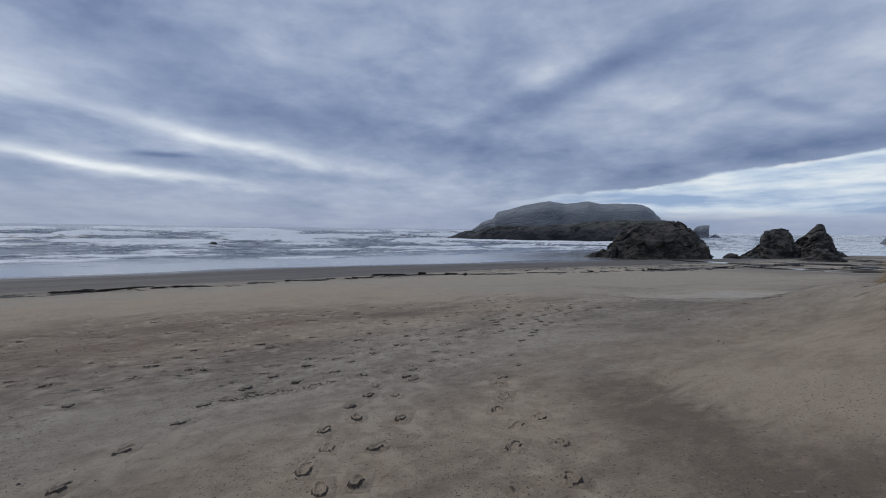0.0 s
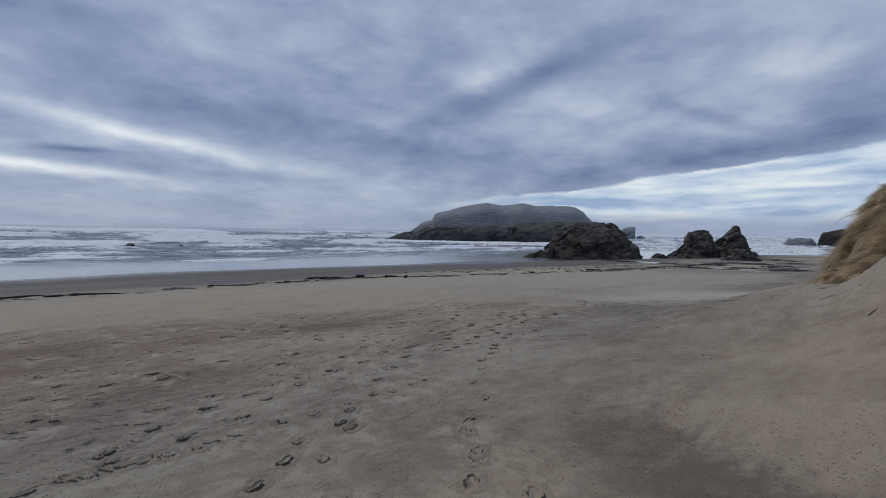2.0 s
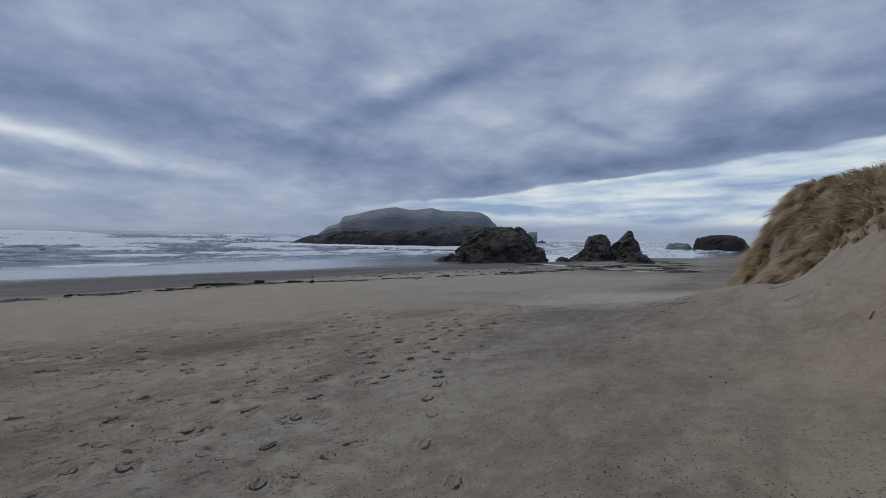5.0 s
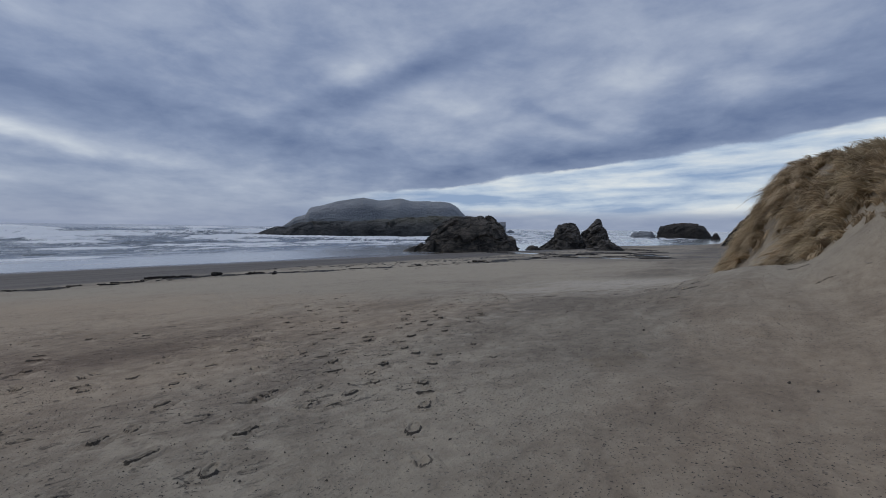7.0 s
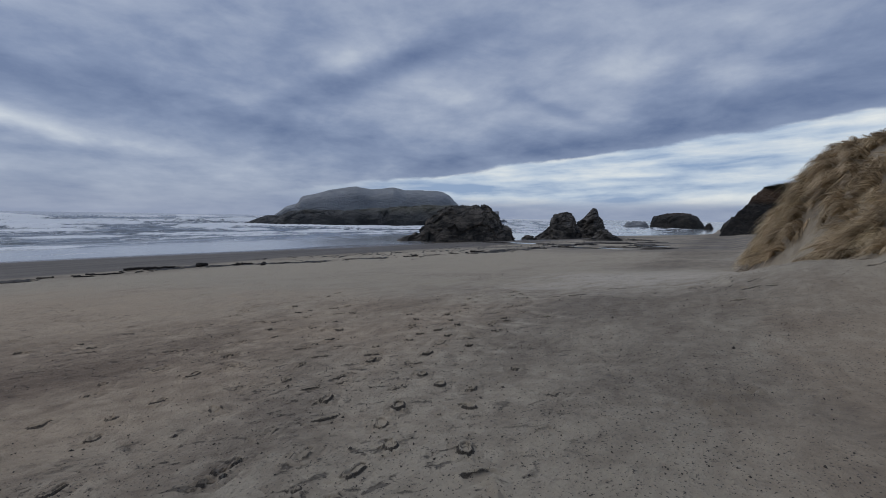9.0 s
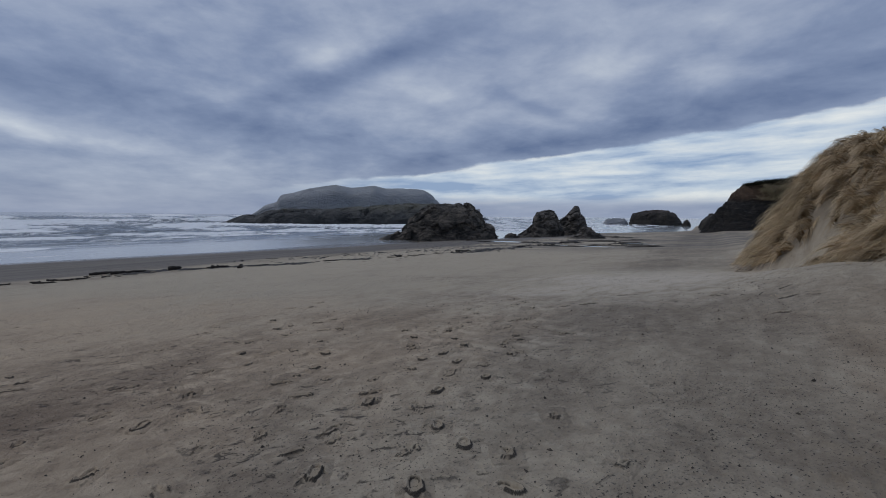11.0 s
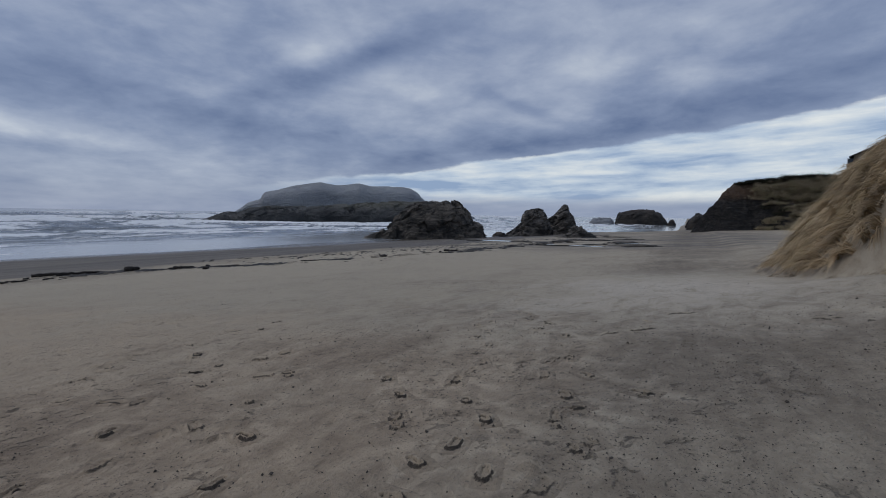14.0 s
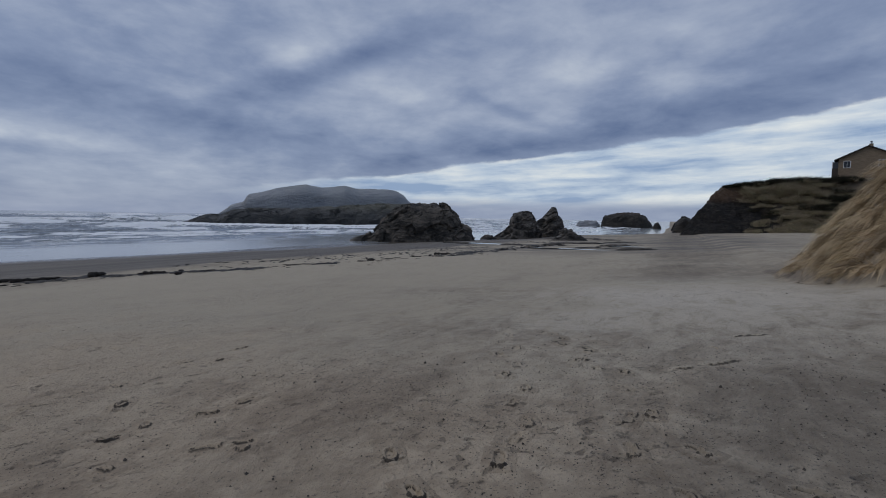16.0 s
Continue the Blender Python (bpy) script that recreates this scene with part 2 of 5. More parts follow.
    col = k.mix(k.math("MULTIPLY", broken, 0.8), col, (0.050, 0.041, 0.033))
    # rusty grains towards the dune and lower down the beach, greyer between
    rust = k.math("MAXIMUM", k.ramp(wander, 4.6, 2.2), k.math("MULTIPLY", k.ramp(wander, 6.0, 10.0), k.ramp(wander, 30.0, 22.0)))
    rust = k.math("MULTIPLY", rust, k.ramp(k.math("ADD", r, k.math("MULTIPLY_ADD", patch, 8.0, -4.0)), 17.0, 9.0))
    col = k.mix(rust, k.vmath("MULTIPLY", col, (0.99, 1.0, 1.005)), k.vmath("MULTIPLY", col, (1.065, 0.99, 0.93)))
    # wet foreshore
    edge = k.noise(k.mapping(rsv, scale=(0.07, 0.3, 1.0)), 1.0, 4.0, 0.55, 0.5)
    shift = k.math("ADD", s, k.math("MULTIPLY_ADD", edge, 14.0, -7.0))
    shift = k.math("ADD", shift, k.ramp(r, 26.0, 70.0, 0.0, 9.0))
    wet = k.ramp(shift, 33.5, 39.0)
    film = k.ramp(shift, 52.0, 57.5)
    lines = k.noise(k.mapping(rsv, scale=(0.03, 0.55, 1.0)), 1.0, 5.0, 0.6, 0.7)
    wetcol = k.mix(k.ramp(lines, 0.42, 0.62), (0.105, 0.090, 0.073), (0.155, 0.134, 0.108))
    # seepage running off the back of the beach
    runs = k.noise(k.mapping(rsv, scale=(0.42, 0.03, 1.0), rot=(0, 0, radians(8))), 1.0, 4.0, 0.55, 0.5)
    seep = k.math("MULTIPLY", k.ramp(runs, 0.46, 0.53), k.math("MULTIPLY", k.ramp(r, 44.0, 58.0), k.math("MULTIPLY", k.ramp(s, -6.0, 2.0), k.ramp(r, 170.0, 120.0))))
    wet = k.math("MAXIMUM", wet, k.math("MULTIPLY", seep, 0.8))
    col = k.mix(wet, col, wetcol)
    k.put(b.inputs["Base Color"], col)
    rough = k.math("ADD", k.math("MULTIPLY_ADD", wet, -0.20, 0.92), k.math("MULTIPLY", film, -0.55))
    k.put(b.inputs["Roughness"], rough)
    h = k.math("ADD", k.math("MULTIPLY", grain, 0.25), k.math("ADD", k.math("MULTIPLY", speck, 0.8), k.math("ADD", wisps, k.math("MULTIPLY", mottle, 1.6))))
    h = k.math("ADD", h, k.math("MULTIPLY", broken, -0.9))
    bump(k, b, h, 1.0, 0.034)
    return m


def sea_material():
    m, k, b = material("sea_water")
    pos = k.add("ShaderNodeTexCoord").outputs["Object"]
    s = k.vmath("DOT_PRODUCT", pos, (-0.6, 0.8, 0.0))
    r = k.vmath("DOT_PRODUCT", pos, (0.8, 0.6, 0.0))
    rsv = k.join(r, s, 0.0)
    foam = k.add("ShaderNodeAttribute")
    foam.attribute_name = "foam"
    lace = k.noise(k.mapping(rsv, scale=(0.22, 0.9, 1.0)), 1.0, 8.0, 0.74, 0.8)
    f = k.ramp(k.math("ADD", foam.outputs["Fac"], k.math("MULTIPLY_ADD", lace, 2.6, -1.3)), 0.34, 0.72)
    # paler inshore: reflected sky put into the base colour, plus turbid foam
    shallow = k.ramp(s, 92.0, 66.0)
    col = k.mix(shallow, (0.085, 0.100, 0.106), (0.34, 0.36, 0.37))
    col = k.mix(f, col, (0.82, 0.84, 0.85))
    k.put(b.inputs["Base Color"], col)
    k.put(b.inputs["Roughness"], k.math("MULTIPLY_ADD", f, 0.55, 0.10))
    b.inputs["IOR"].default_value = 1.33
    rip = k.noise(k.mapping(rsv, scale=(0.6, 1.3, 1.0)), 1.2, 6.0, 0.6, 0.4)
    bump(k, b, k.math("MULTIPLY", rip, k.ramp(s, 68.0, 100.0, 0.08, 1.0)), 0.35, 0.12)
    return m


def rock_material(name, dark, light, scale, tilt, band=None, weight=0.5):
    m, k, b = material(name)
    pos = k.add("ShaderNodeTexCoord").outputs["Object"]
    strata = k.noise(k.mapping(pos, rot=(0, radians(tilt), 0), scale=(0.55, 0.8, 1.25)), scale, 7.0, 0.66, 0.8)
    blot = k.noise(pos, scale * 0.35, 4.0, 0.55)
    fine = k.noise(pos, scale * 7.0, 4.0, 0.7)
    v = k.math("ADD", k.math("MULTIPLY", strata, 0.6), k.math("ADD", k.math("MULTIPLY", blot, 0.35), k.math("MULTIPLY", fine, 0.15)))
    col = k.mix(k.ramp(v, 0.44, 0.70), dark, light)
    if band:
        z0, z1, tint = band
        sep = k.add("ShaderNodeSeparateXYZ", Vector=pos)
        zz = k.math("ADD", sep.outputs[2], k.math("MULTIPLY_ADD", blot, 3.0, -1.5))
        col = k.mix(k.math("MULTIPLY", k.ramp(zz, z0, z1), weight), col, tint)
    k.put(b.inputs["Base Color"], col)
    k.put(b.inputs["Roughness"], k.math("MULTIPLY_ADD", fine, 0.3, 0.6))
    bump(k, b, k.math("ADD", strata, k.math("MULTIPLY", fine, 0.35)), 0.9, 0.6 / scale)
    return m


def plain(name, color, rough=0.8, spread=0.25, scale=8.0, stretch=(1, 1, 1), metal=0.0, per_object=0.0, islands=0.0):
    m, k, b = material(name)
    pos = k.add("ShaderNodeTexCoord").outputs["Object"]
    n = k.noise(k.mapping(pos, scale=stretch), scale, 5.0, 0.6, 0.3)
    lo = tuple(c * (1 - spread) for c in color)
    hi = tuple(min(1.0, c * (1 + spread)) for c in color)
    f = k.ramp(n, 0.3, 0.7)
    if islands:
        g = k.add("ShaderNodeNewGeometry")
        f = k.math("ADD", k.math("MULTIPLY", f, 1 - islands), k.math("MULTIPLY", g.outputs["Random Per Island"], islands))
    if per_object:
        o = k.add("ShaderNodeObjectInfo")
        f = k.math("ADD", k.math("MULTIPLY", f, 1 - per_object), k.math("MULTIPLY", o.outputs["Random"], per_object))
    k.put(b.inputs["Base Color"], k.mix(f, lo, hi))
    b.inputs["Roughness"].default_value, b.inputs["Metallic"].default_value = rough, metal
    bump(k, b, n, 0.4, 0.02)
    return m


def grass_material(name, root, tip, tint, amount=0.5):
    """Dry blades: each blade has its own shade between straw and olive, paler towards the tip."""
    m, k, b = material(name)
    along = k.add("ShaderNodeAttribute")
    along.attribute_name = "along"
    g = k.add("ShaderNodeNewGeometry")
    rnd = g.outputs["Random Per Island"]
    pos = k.add("ShaderNodeTexCoord").outputs["Object"]
    zone = k.noise(pos, 0.55, 3.0, 0.5)
    c = k.mix(along.outputs["Fac"], root, tip)
    c = k.mix(k.math("MULTIPLY", k.ramp(zone, 0.42, 0.68), amount), c, tint)
    shade = k.add("ShaderNodeAttribute")
    shade.attribute_name = "shade"
    c = k.mix(k.math("MULTIPLY", shade.outputs["Fac"], 0.85), c, tuple(x * 0.42 for x in root))
    c = k.mix(k.math("MULTIPLY", rnd, 0.38), c, tuple(x * 0.6 for x in root))
    k.put(b.inputs["Base Color"], c)
    b.inputs["Roughness"].default_value = 0.75
    b.inputs["Specular IOR Level"].default_value = 0.2
    thin = k.add("ShaderNodeBsdfTranslucent")
    k.put(thin.inputs["Color"], c)
    both = k.add("ShaderNodeMixShader", Fac=0.3)
    k.tree.links.new(b.outputs[0], both.inputs[1])
    k.tree.links.new(thin.outputs[0], both.inputs[2])
    k.tree.links.new(both.outputs[0], k.tree.nodes["Material Output"].inputs[0])
    return m


SAND = sand_material()
SEA = sea_material()
BASALT = rock_material("wet_black_rock", (0.005, 0.005, 0.004), (0.160, 0.136, 0.110), 0.9, 48)
DRY_BASALT = rock_material("dry_grey_rock", (0.006, 0.006, 0.005), (0.205, 0.184, 0.160), 1.1, 60)
ISLAND = rock_material("island_rock", (0.030, 0.032, 0.034), (0.105, 0.105, 0.100), 0.22, 10, (2.0, 6.0, (0.095, 0.092, 0.060)), 0.6)
# far island: distance haze put into the colour, pale blue-grey with low contrast
HAZED_ROCK = rock_material("far_grey_rock", (0.275, 0.295, 0.320), (0.370, 0.385, 0.400), 0.05, 85, (30.0, 44.0, (0.255, 0.280, 0.285)), 0.6)
# sea stacks: rock colour also carries a tint of distance haze
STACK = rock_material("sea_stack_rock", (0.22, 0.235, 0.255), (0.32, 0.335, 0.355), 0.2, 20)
BLUFF = rock_material("bluff_rock", (0.010, 0.009, 0.008), (0.050, 0.042, 0.034), 0.6, -48, (4.2, 7.0, (0.060, 0.034, 0.018)), 0.9)


# ---- terrain shape ----
def smooth(a, b, v):
    t = np.clip((np.asarray(v, float) - a) / (b - a), 0, 1)
    return t * t * (3 - 2 * t)


def _hash(ix, iy, iz, seed):
    h = (ix * 374761393 + iy * 668265263 + iz * 2147483647 + seed * 1274126177) & 0xFFFFFFFF
    h = ((h ^ (h >> 13)) * 1274126177) & 0xFFFFFFFF
    h = ((h ^ (h >> 16)) * 2246822519) & 0xFFFFFFFF
    return ((h ^ (h >> 15)) & 0xFFFFFF) / float(0xFFFFFF)


def vnoise(x, y, z=0.0, seed=0):
    """Value noise from -1 to 1, on arrays."""
    x, y, z = np.broadcast_arrays(np.asarray(x, float), np.asarray(y, float), np.asarray(z, float))
    ix, iy, iz = (np.floor(q).astype(np.int64) for q in (x, y, z))
    fx, fy, fz = x - ix, y - iy, z - iz
    ux, uy, uz = (f * f * f * (f * (f * 6 - 15) + 10) for f in (fx, fy, fz))
    out = 0.0
    for dx in (0, 1):
        for dy in (0, 1):
            for dz in (0, 1):
                w = (ux if dx else 1 - ux) * (uy if dy else 1 - uy) * (uz if dz else 1 - uz)
                out = out + w * _hash(ix + dx, iy + dy, iz + dz, seed)
    return out * 2 - 1


def fbm(x, y, z=0.0, octaves=4, seed=0, gain=0.5, ridged=False):
    total, amp, norm = 0.0, 1.0, 0.0
    x, y, z = np.asarray(x, float), np.asarray(y, float), np.asarray(z, float)
    for i in range(octaves):
        n = vnoise(x, y, z, seed + 17 * i)
        total = total + amp * (1 - 2 * np.abs(n) if ridged else n)
        norm += amp
        amp *= gain
        x, y, z = x * 2.03 + 7.1, y * 2.03 + 3.7, z * 2.03 + 1.3
    return total / norm


def to_rs(x, y):
    """Along the shore (to the north) and out to sea."""
    return 0.8 * x + 0.6 * y, -0.6 * x + 0.8 * y


def to_xy(r, s):
    return 0.8 * r - 0.6 * s, 0.6 * r + 0.8 * s


SEA_Z = -3.1
BEACH_S = (-400, -60, -12, -1, 4, 9, 20, 34, 42, 60, 90, 200, 500, 6000)
BEACH_Z = (9.0, 2.2, 0.7, 0.22, 0.0, -0.36, -1.12, -2.05, -2.45, -3.1, -4.0, -7.0, -14.0, -14.0)


def dune(r, s):
    """Height that the foredune adds, and how far up its face a place lies (0 to 1)."""
    crest = np.interp(r, (-300, -30, -5, 2, 7, 13, 18, 24, 28, 30.5, 34, 300), (2.5, 1.2, 0.25, 0.3, 1.1, 2.25, 3.2, 3.85, 3.4, 1.3, 0.25, 0.2))
    foot = np.interp(r, (2, 10, 17, 21, 23.5, 27, 31), (3.0, 2.6, 2.2, 2.9, 3.75, 4.25, 4.35)) + 0.25 * vnoise(r * 0.35, 0.3, 0, 5)
    width = np.interp(r, (2, 10, 14, 17, 19, 23), (6.8, 4.4, 3.3, 2.6, 2.3, 2.5))
    q = np.clip((foot - s) / width, 0, 1)
    return crest * q * q * (3 - 2 * q), q


def apron(r, s):
    """Height of the ramp of blown sand that leans against the foot of the dune."""
    high = np.interp(r, (4, 9, 11, 13, 16, 18, 20.6, 22.5, 25, 29), (0.03, 0.07, 0.22, 0.48, 0.85, 0.78, 0.58, 0.38, 0.26, 0.0))
    return high * sum(np.interp(s + d, (-0.6, 1.6, 3.0, 4.2, 5.4, 8.5), (0.0, 0.9, 1.0, 0.45, 0.18, 0.0)) for d in (-0.5, 0.0, 0.5)) / 3


def slope_of_beach(x, y):
    """Height of the sand without pools and footprints."""
    r, s = to_rs(x, y)
    z = sum(np.interp(s + d, BEACH_S, BEACH_Z) for d in (-2.0, -0.7, 0.7, 2.0)) / 4
    z = z + np.interp(r, (14, 32, 90, 400), (0, -0.75, -1.15, -1.3)) * (1 - smooth(8, 36, s)) * smooth(-60, -10, s)
    z = z - 0.3 * smooth(30, 75, r) * smooth(20, 40, s) * (1 - smooth(200, 400, s))
    z = z - 1.5 * smooth(122, 200, r) * smooth(-60, 8, s) * (1 - smooth(60, 90, s))
    z = z - np.maximum(z + 1.5, 0) * smooth(105, 160, r)
    z = z - 0.5 * smooth(75, 112, r) * smooth(6, 26, s) * (1 - smooth(60, 90, s))
    z = z + dune(r, s)[0] + apron(r, s)
    z = z + 0.05 * fbm(x * 0.35, y * 0.35, 0, 3, 3) * (1 - smooth(30, 45, s)) + 0.10 * vnoise(x * 0.06, y * 0.06, 0, 9)
    z = z + 0.05 * vnoise(r * 0.03, s * 0.55, 0, 21) * smooth(34, 40, s) * (1 - smooth(90, 120, s))
    return z


# along the shore, out to sea, half length, half width
POOLS = [(66.5, 27.3, 1.1, 5.2), (57.2, 14.6, 0.45, 4.6), (60.2, 12.6, 0.30, 3.2), (72.0, 33.0, 0.7, 4.0), (63.0, 9.5, 0.25, 3.5)]
POOL_Z = [float(slope_of_beach(np.array([0.8 * r - 0.6 * s]), np.array([0.6 * r + 0.8 * s]))[0]) - 0.02 for r, s, a, b in POOLS]


def terrain(x, y):
    """Height of the sand without footprints."""
    z = slope_of_beach(x, y)
    r, s = to_rs(x, y)
    for (pr, ps, a, b), level in zip(POOLS, POOL_Z):
        d = ((r - pr) / (a * 1.3)) ** 2 + ((s - ps) / (b * 1.5)) ** 2
        w = np.exp(-d * d)
        z = z * (1 - w) + (level - 0.06) * w
    return z


def quads(name, verts, faces, mat, smooth_shade=True):
    """A mesh from arrays of corners and of four-cornered faces."""
    me = bpy.data.meshes.new(name)
    verts, faces = np.asarray(verts, np.float32), np.asarray(faces, np.int32)
    n = faces.shape[1]
    me.vertices.add(len(verts))
    me.vertices.foreach_set("co", verts.ravel())
    me.loops.add(faces.size)
    me.loops.foreach_set("vertex_index", faces.ravel())
    me.polygons.add(len(faces))
    me.polygons.foreach_set("loop_start", np.arange(0, faces.size, n, dtype=np.int32))
    me.polygons.foreach_set("use_smooth", np.full(len(faces), smooth_shade))
    me.update(calc_edges=True)
    me.materials.append(mat)
    return me


def grid_faces(n, m):
    i = np.arange(n * m).reshape(n, m)
    return np.stack([i[:-1, :-1].ravel(), i[:-1, 1:].ravel(), i[1:, 1:].ravel(), i[1:, :-1].ravel()], 1)[:, ::-1]


def graded(*stretches):
    """Steps along a line: (from, to, step) with the step growing on the way from one to the next."""
    out = []
    for a, b, d0, d1 in stretches:
        n = max(2, int(abs(b - a) / (0.5 * (d0 + d1))))
        t = np.linspace(0, 1, n, endpoint=False)
        out.append(a + (b - a) * (t * 2 * d0 / (d0 + d1) + t * t * (d1 - d0) / (d0 + d1)))
    return np.concatenate(out + [[stretches[-1][1]]])


# ---- footprints pressed into the sand ----
# trails of shoe prints: stride, then the bends of the way
TRAILS = [
    (0.60, (0.67, 2.03), (0.79, 2.82), (0.85, 4.36), (1.26, 5.8), (1.54, 7.2), (1.96, 8.14), (2.16, 8.82), (2.44, 9.46), (2.57, 10.14), (2.78, 10.93)),
    (0.50, (3.46, 11.47), (4.44, 12.64), (5.49, 13.98), (6.04, 14.44), (6.37, 15.09), (8.5, 19.0), (10.0, 21.5)),
    (0.60, (1.11, 2.19), (1.16, 2.86), (0.93, 4.87), (1.04, 5.46)),
    (0.50, (-0.68, 2.15), (-0.81, 2.9), (-0.68, 3.68), (-0.68, 4.48), (-0.22, 5.82), (0.1, 7.02), (0.31, 7.7)),
    (0.70, (0.31, 7.7), (1.24, 9.24), (1.4, 9.8), (1.99, 9.85)),
    (0.70, (-0.46, 2.27), (-0.38, 2.89), (-0.19, 5.99)), (0.50, (0.52, 8.73), (0.76, 9.37), (0.92, 9.85)),
]
TRAILS += [
    (0.42, (1.23, 8.55), (1.78, 9.06), (1.99, 9.85), (2.87, 11.37), (3.21, 11.83), (4.07, 13.4), (4.32, 13.97), (4.83, 14.4), (5.75, 15.76), (6.9, 17.73)),
    (0.70, (2.07, 12.35), (2.28, 13.64), (1.79, 14.69)), (0.65, (3.25, 12.51), (3.67, 13.95), (4.0, 14.94)),
    (0.60, (4.38, 12.2), (4.67, 12.78), (5.42, 12.71), (5.67, 13.95), (6.13, 14.38), (7.9, 18.3)),
    (0.75, (-2.55, 2.32), (-2.43, 3.64), (-2.36, 5.09), (-1.83, 6.24), (-0.63, 7.75), (1.03, 9.79), (2.9, 12.6)),
    (0.70, (-4.08, 4.39), (-4.39, 6.59), (-3.0, 9.0)), (0.80, (-5.23, 5.47), (-4.0, 8.6), (-3.2, 12.5)), (0.65, (-1.9, 4.8), (-0.96, 7.05), (-1.48, 8.56), (-1.12, 9.99)),
    (0.80, (-0.58, 7.73), (0.1, 11.18), (2.4, 17.53)), (0.85, (-0.72, 10.93), (0.87, 14.98)),
]


def footprint_rows():
    rng = np.random.default_rng(4)
    rows = []
    for stride, *way in TRAILS:
        left = 1
        for (x0, y0), (x1, y1) in zip(way, way[1:]):
            n = max(1, round(math.hypot(x1 - x0, y1 - y0) / stride))
            a = math.atan2(y1 - y0, x1 - x0)
            for i in range(n):
                left = -left
                t = (i + rng.uniform(0, 0.12)) / n
                side = (0.09 * left if i else 0.0) + rng.normal(0, 0.03)
                rows.append((x0 + (x1 - x0) * t - math.sin(a) * side, y0 + (y1 - y0) * t + math.cos(a) * side, a + rng.normal(0, 0.2),
                             rng.uniform(0.2, 1.0), rng.uniform(0.60, 0.84), rng.uniform(-2.1, -1.0)))
    for i in range(300):
        x, y = rng.uniform(-10, 3.5), rng.uniform(4.5, 24)
        x -= max(0.0, 5.0 + 0.6 * x - 0.8 * y) / 0.6
        rows.append((x, y, rng.uniform(0, 6.3), rng.uniform(0.25, 0.9), rng.uniform(0.35, 0.8), rng.uniform(-2.4, -0.7)))
    return rows


def print_shape(dx, dy, cell, px, a, deep, size, facing):
    """One print on its own small grid: the height it adds, and the dry sand in it (below 0: shade painted on the broken
    edge).
    """
    u = (dx * math.cos(a) + dy * math.sin(a)) / (0.140 * size)
    v = (-dx * math.sin(a) + dy * math.cos(a)) / (0.050 * size)
    v = v / (1 - 0.16 * np.clip(np.cos(u * 2.6), -1, 1) + 0.08 * u)
    rough = 0.13 * fbm(dx * 24 + px * 9, dy * 24, 0, 3, 8)
    d = np.sqrt(np.abs(u) ** 2.1 + np.abs(v) ** 2.0) + rough
    g0, g1 = np.gradient(d, cell)
    inward = (1 - d) / np.maximum(np.hypot(g0, g1), 4.0)        # metres inside the edge
    lean = (dx * math.cos(facing) + dy * math.sin(facing)) / (0.07 * size) + 3.0 * rough
    hole = smooth(-0.003, 0.004, inward)
    broken = smooth(-0.45, -0.1, fbm(dx * 13 + px * 3, dy * 13, 0, 2, 10))
    near = smooth(-0.15, 0.35, lean) * broken
    lip = smooth(-0.028, -0.015, inward) * (1 - hole) * near        # crust pushed up, with a steep outer face that gets painted shade
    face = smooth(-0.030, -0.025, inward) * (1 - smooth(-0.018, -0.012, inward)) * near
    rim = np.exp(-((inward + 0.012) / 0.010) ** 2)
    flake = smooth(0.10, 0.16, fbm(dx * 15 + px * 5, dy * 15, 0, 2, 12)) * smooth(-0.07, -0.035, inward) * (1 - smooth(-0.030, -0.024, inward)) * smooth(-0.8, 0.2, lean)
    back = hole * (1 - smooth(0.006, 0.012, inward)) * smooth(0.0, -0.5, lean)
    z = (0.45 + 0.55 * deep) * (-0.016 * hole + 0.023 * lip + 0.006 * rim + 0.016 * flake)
    # shade put into the colour: outer face of the lip, far inner wall
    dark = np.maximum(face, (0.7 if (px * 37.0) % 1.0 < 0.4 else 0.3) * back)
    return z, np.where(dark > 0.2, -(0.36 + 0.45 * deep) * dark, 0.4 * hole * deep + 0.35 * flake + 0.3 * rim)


def press(x, y, z, dry):
    """Marks the prints in the coarse ground: a hollow under each, and the dry sand blown out of it in a tail."""
    for px, py, a, deep, size, facing in footprint_rows():
        near = (np.abs(x - px) < 0.6) & (np.abs(y - py) < 0.9)
        if not near.any():
            continue
        dx, dy = x[near] - px, y[near] - py
        u = dx * math.cos(a) + dy * math.sin(a)
        v = -dx * math.sin(a) + dy * math.cos(a)
        z[near] -= 0.035 * np.exp(-((u / 0.13) ** 2 + (v / 0.08) ** 2) ** 2)
        tail = np.exp(-((dx * 0.92 + dy * 0.39) / 0.11) ** 2) * smooth(-0.8, -0.2, dy) * (1 - smooth(0.0, 0.25, dy))
        dry[near] = np.maximum(dry[near], 0.95 * tail * deep * smooth(-0.5, 0.3, vnoise(dx * 12 + px, dy * 6, 0, 14)))
        cloud = np.exp(-((dx / 0.30) ** 2 + (dy / 0.34) ** 2)) * smooth(-0.05, 0.4, fbm(x[near] * 5.5, y[near] * 5.5, 0, 4, 16, 0.65))
        dry[near] = np.maximum(dry[near], 0.9 * cloud * (0.3 + 0.7 * deep))
    return z


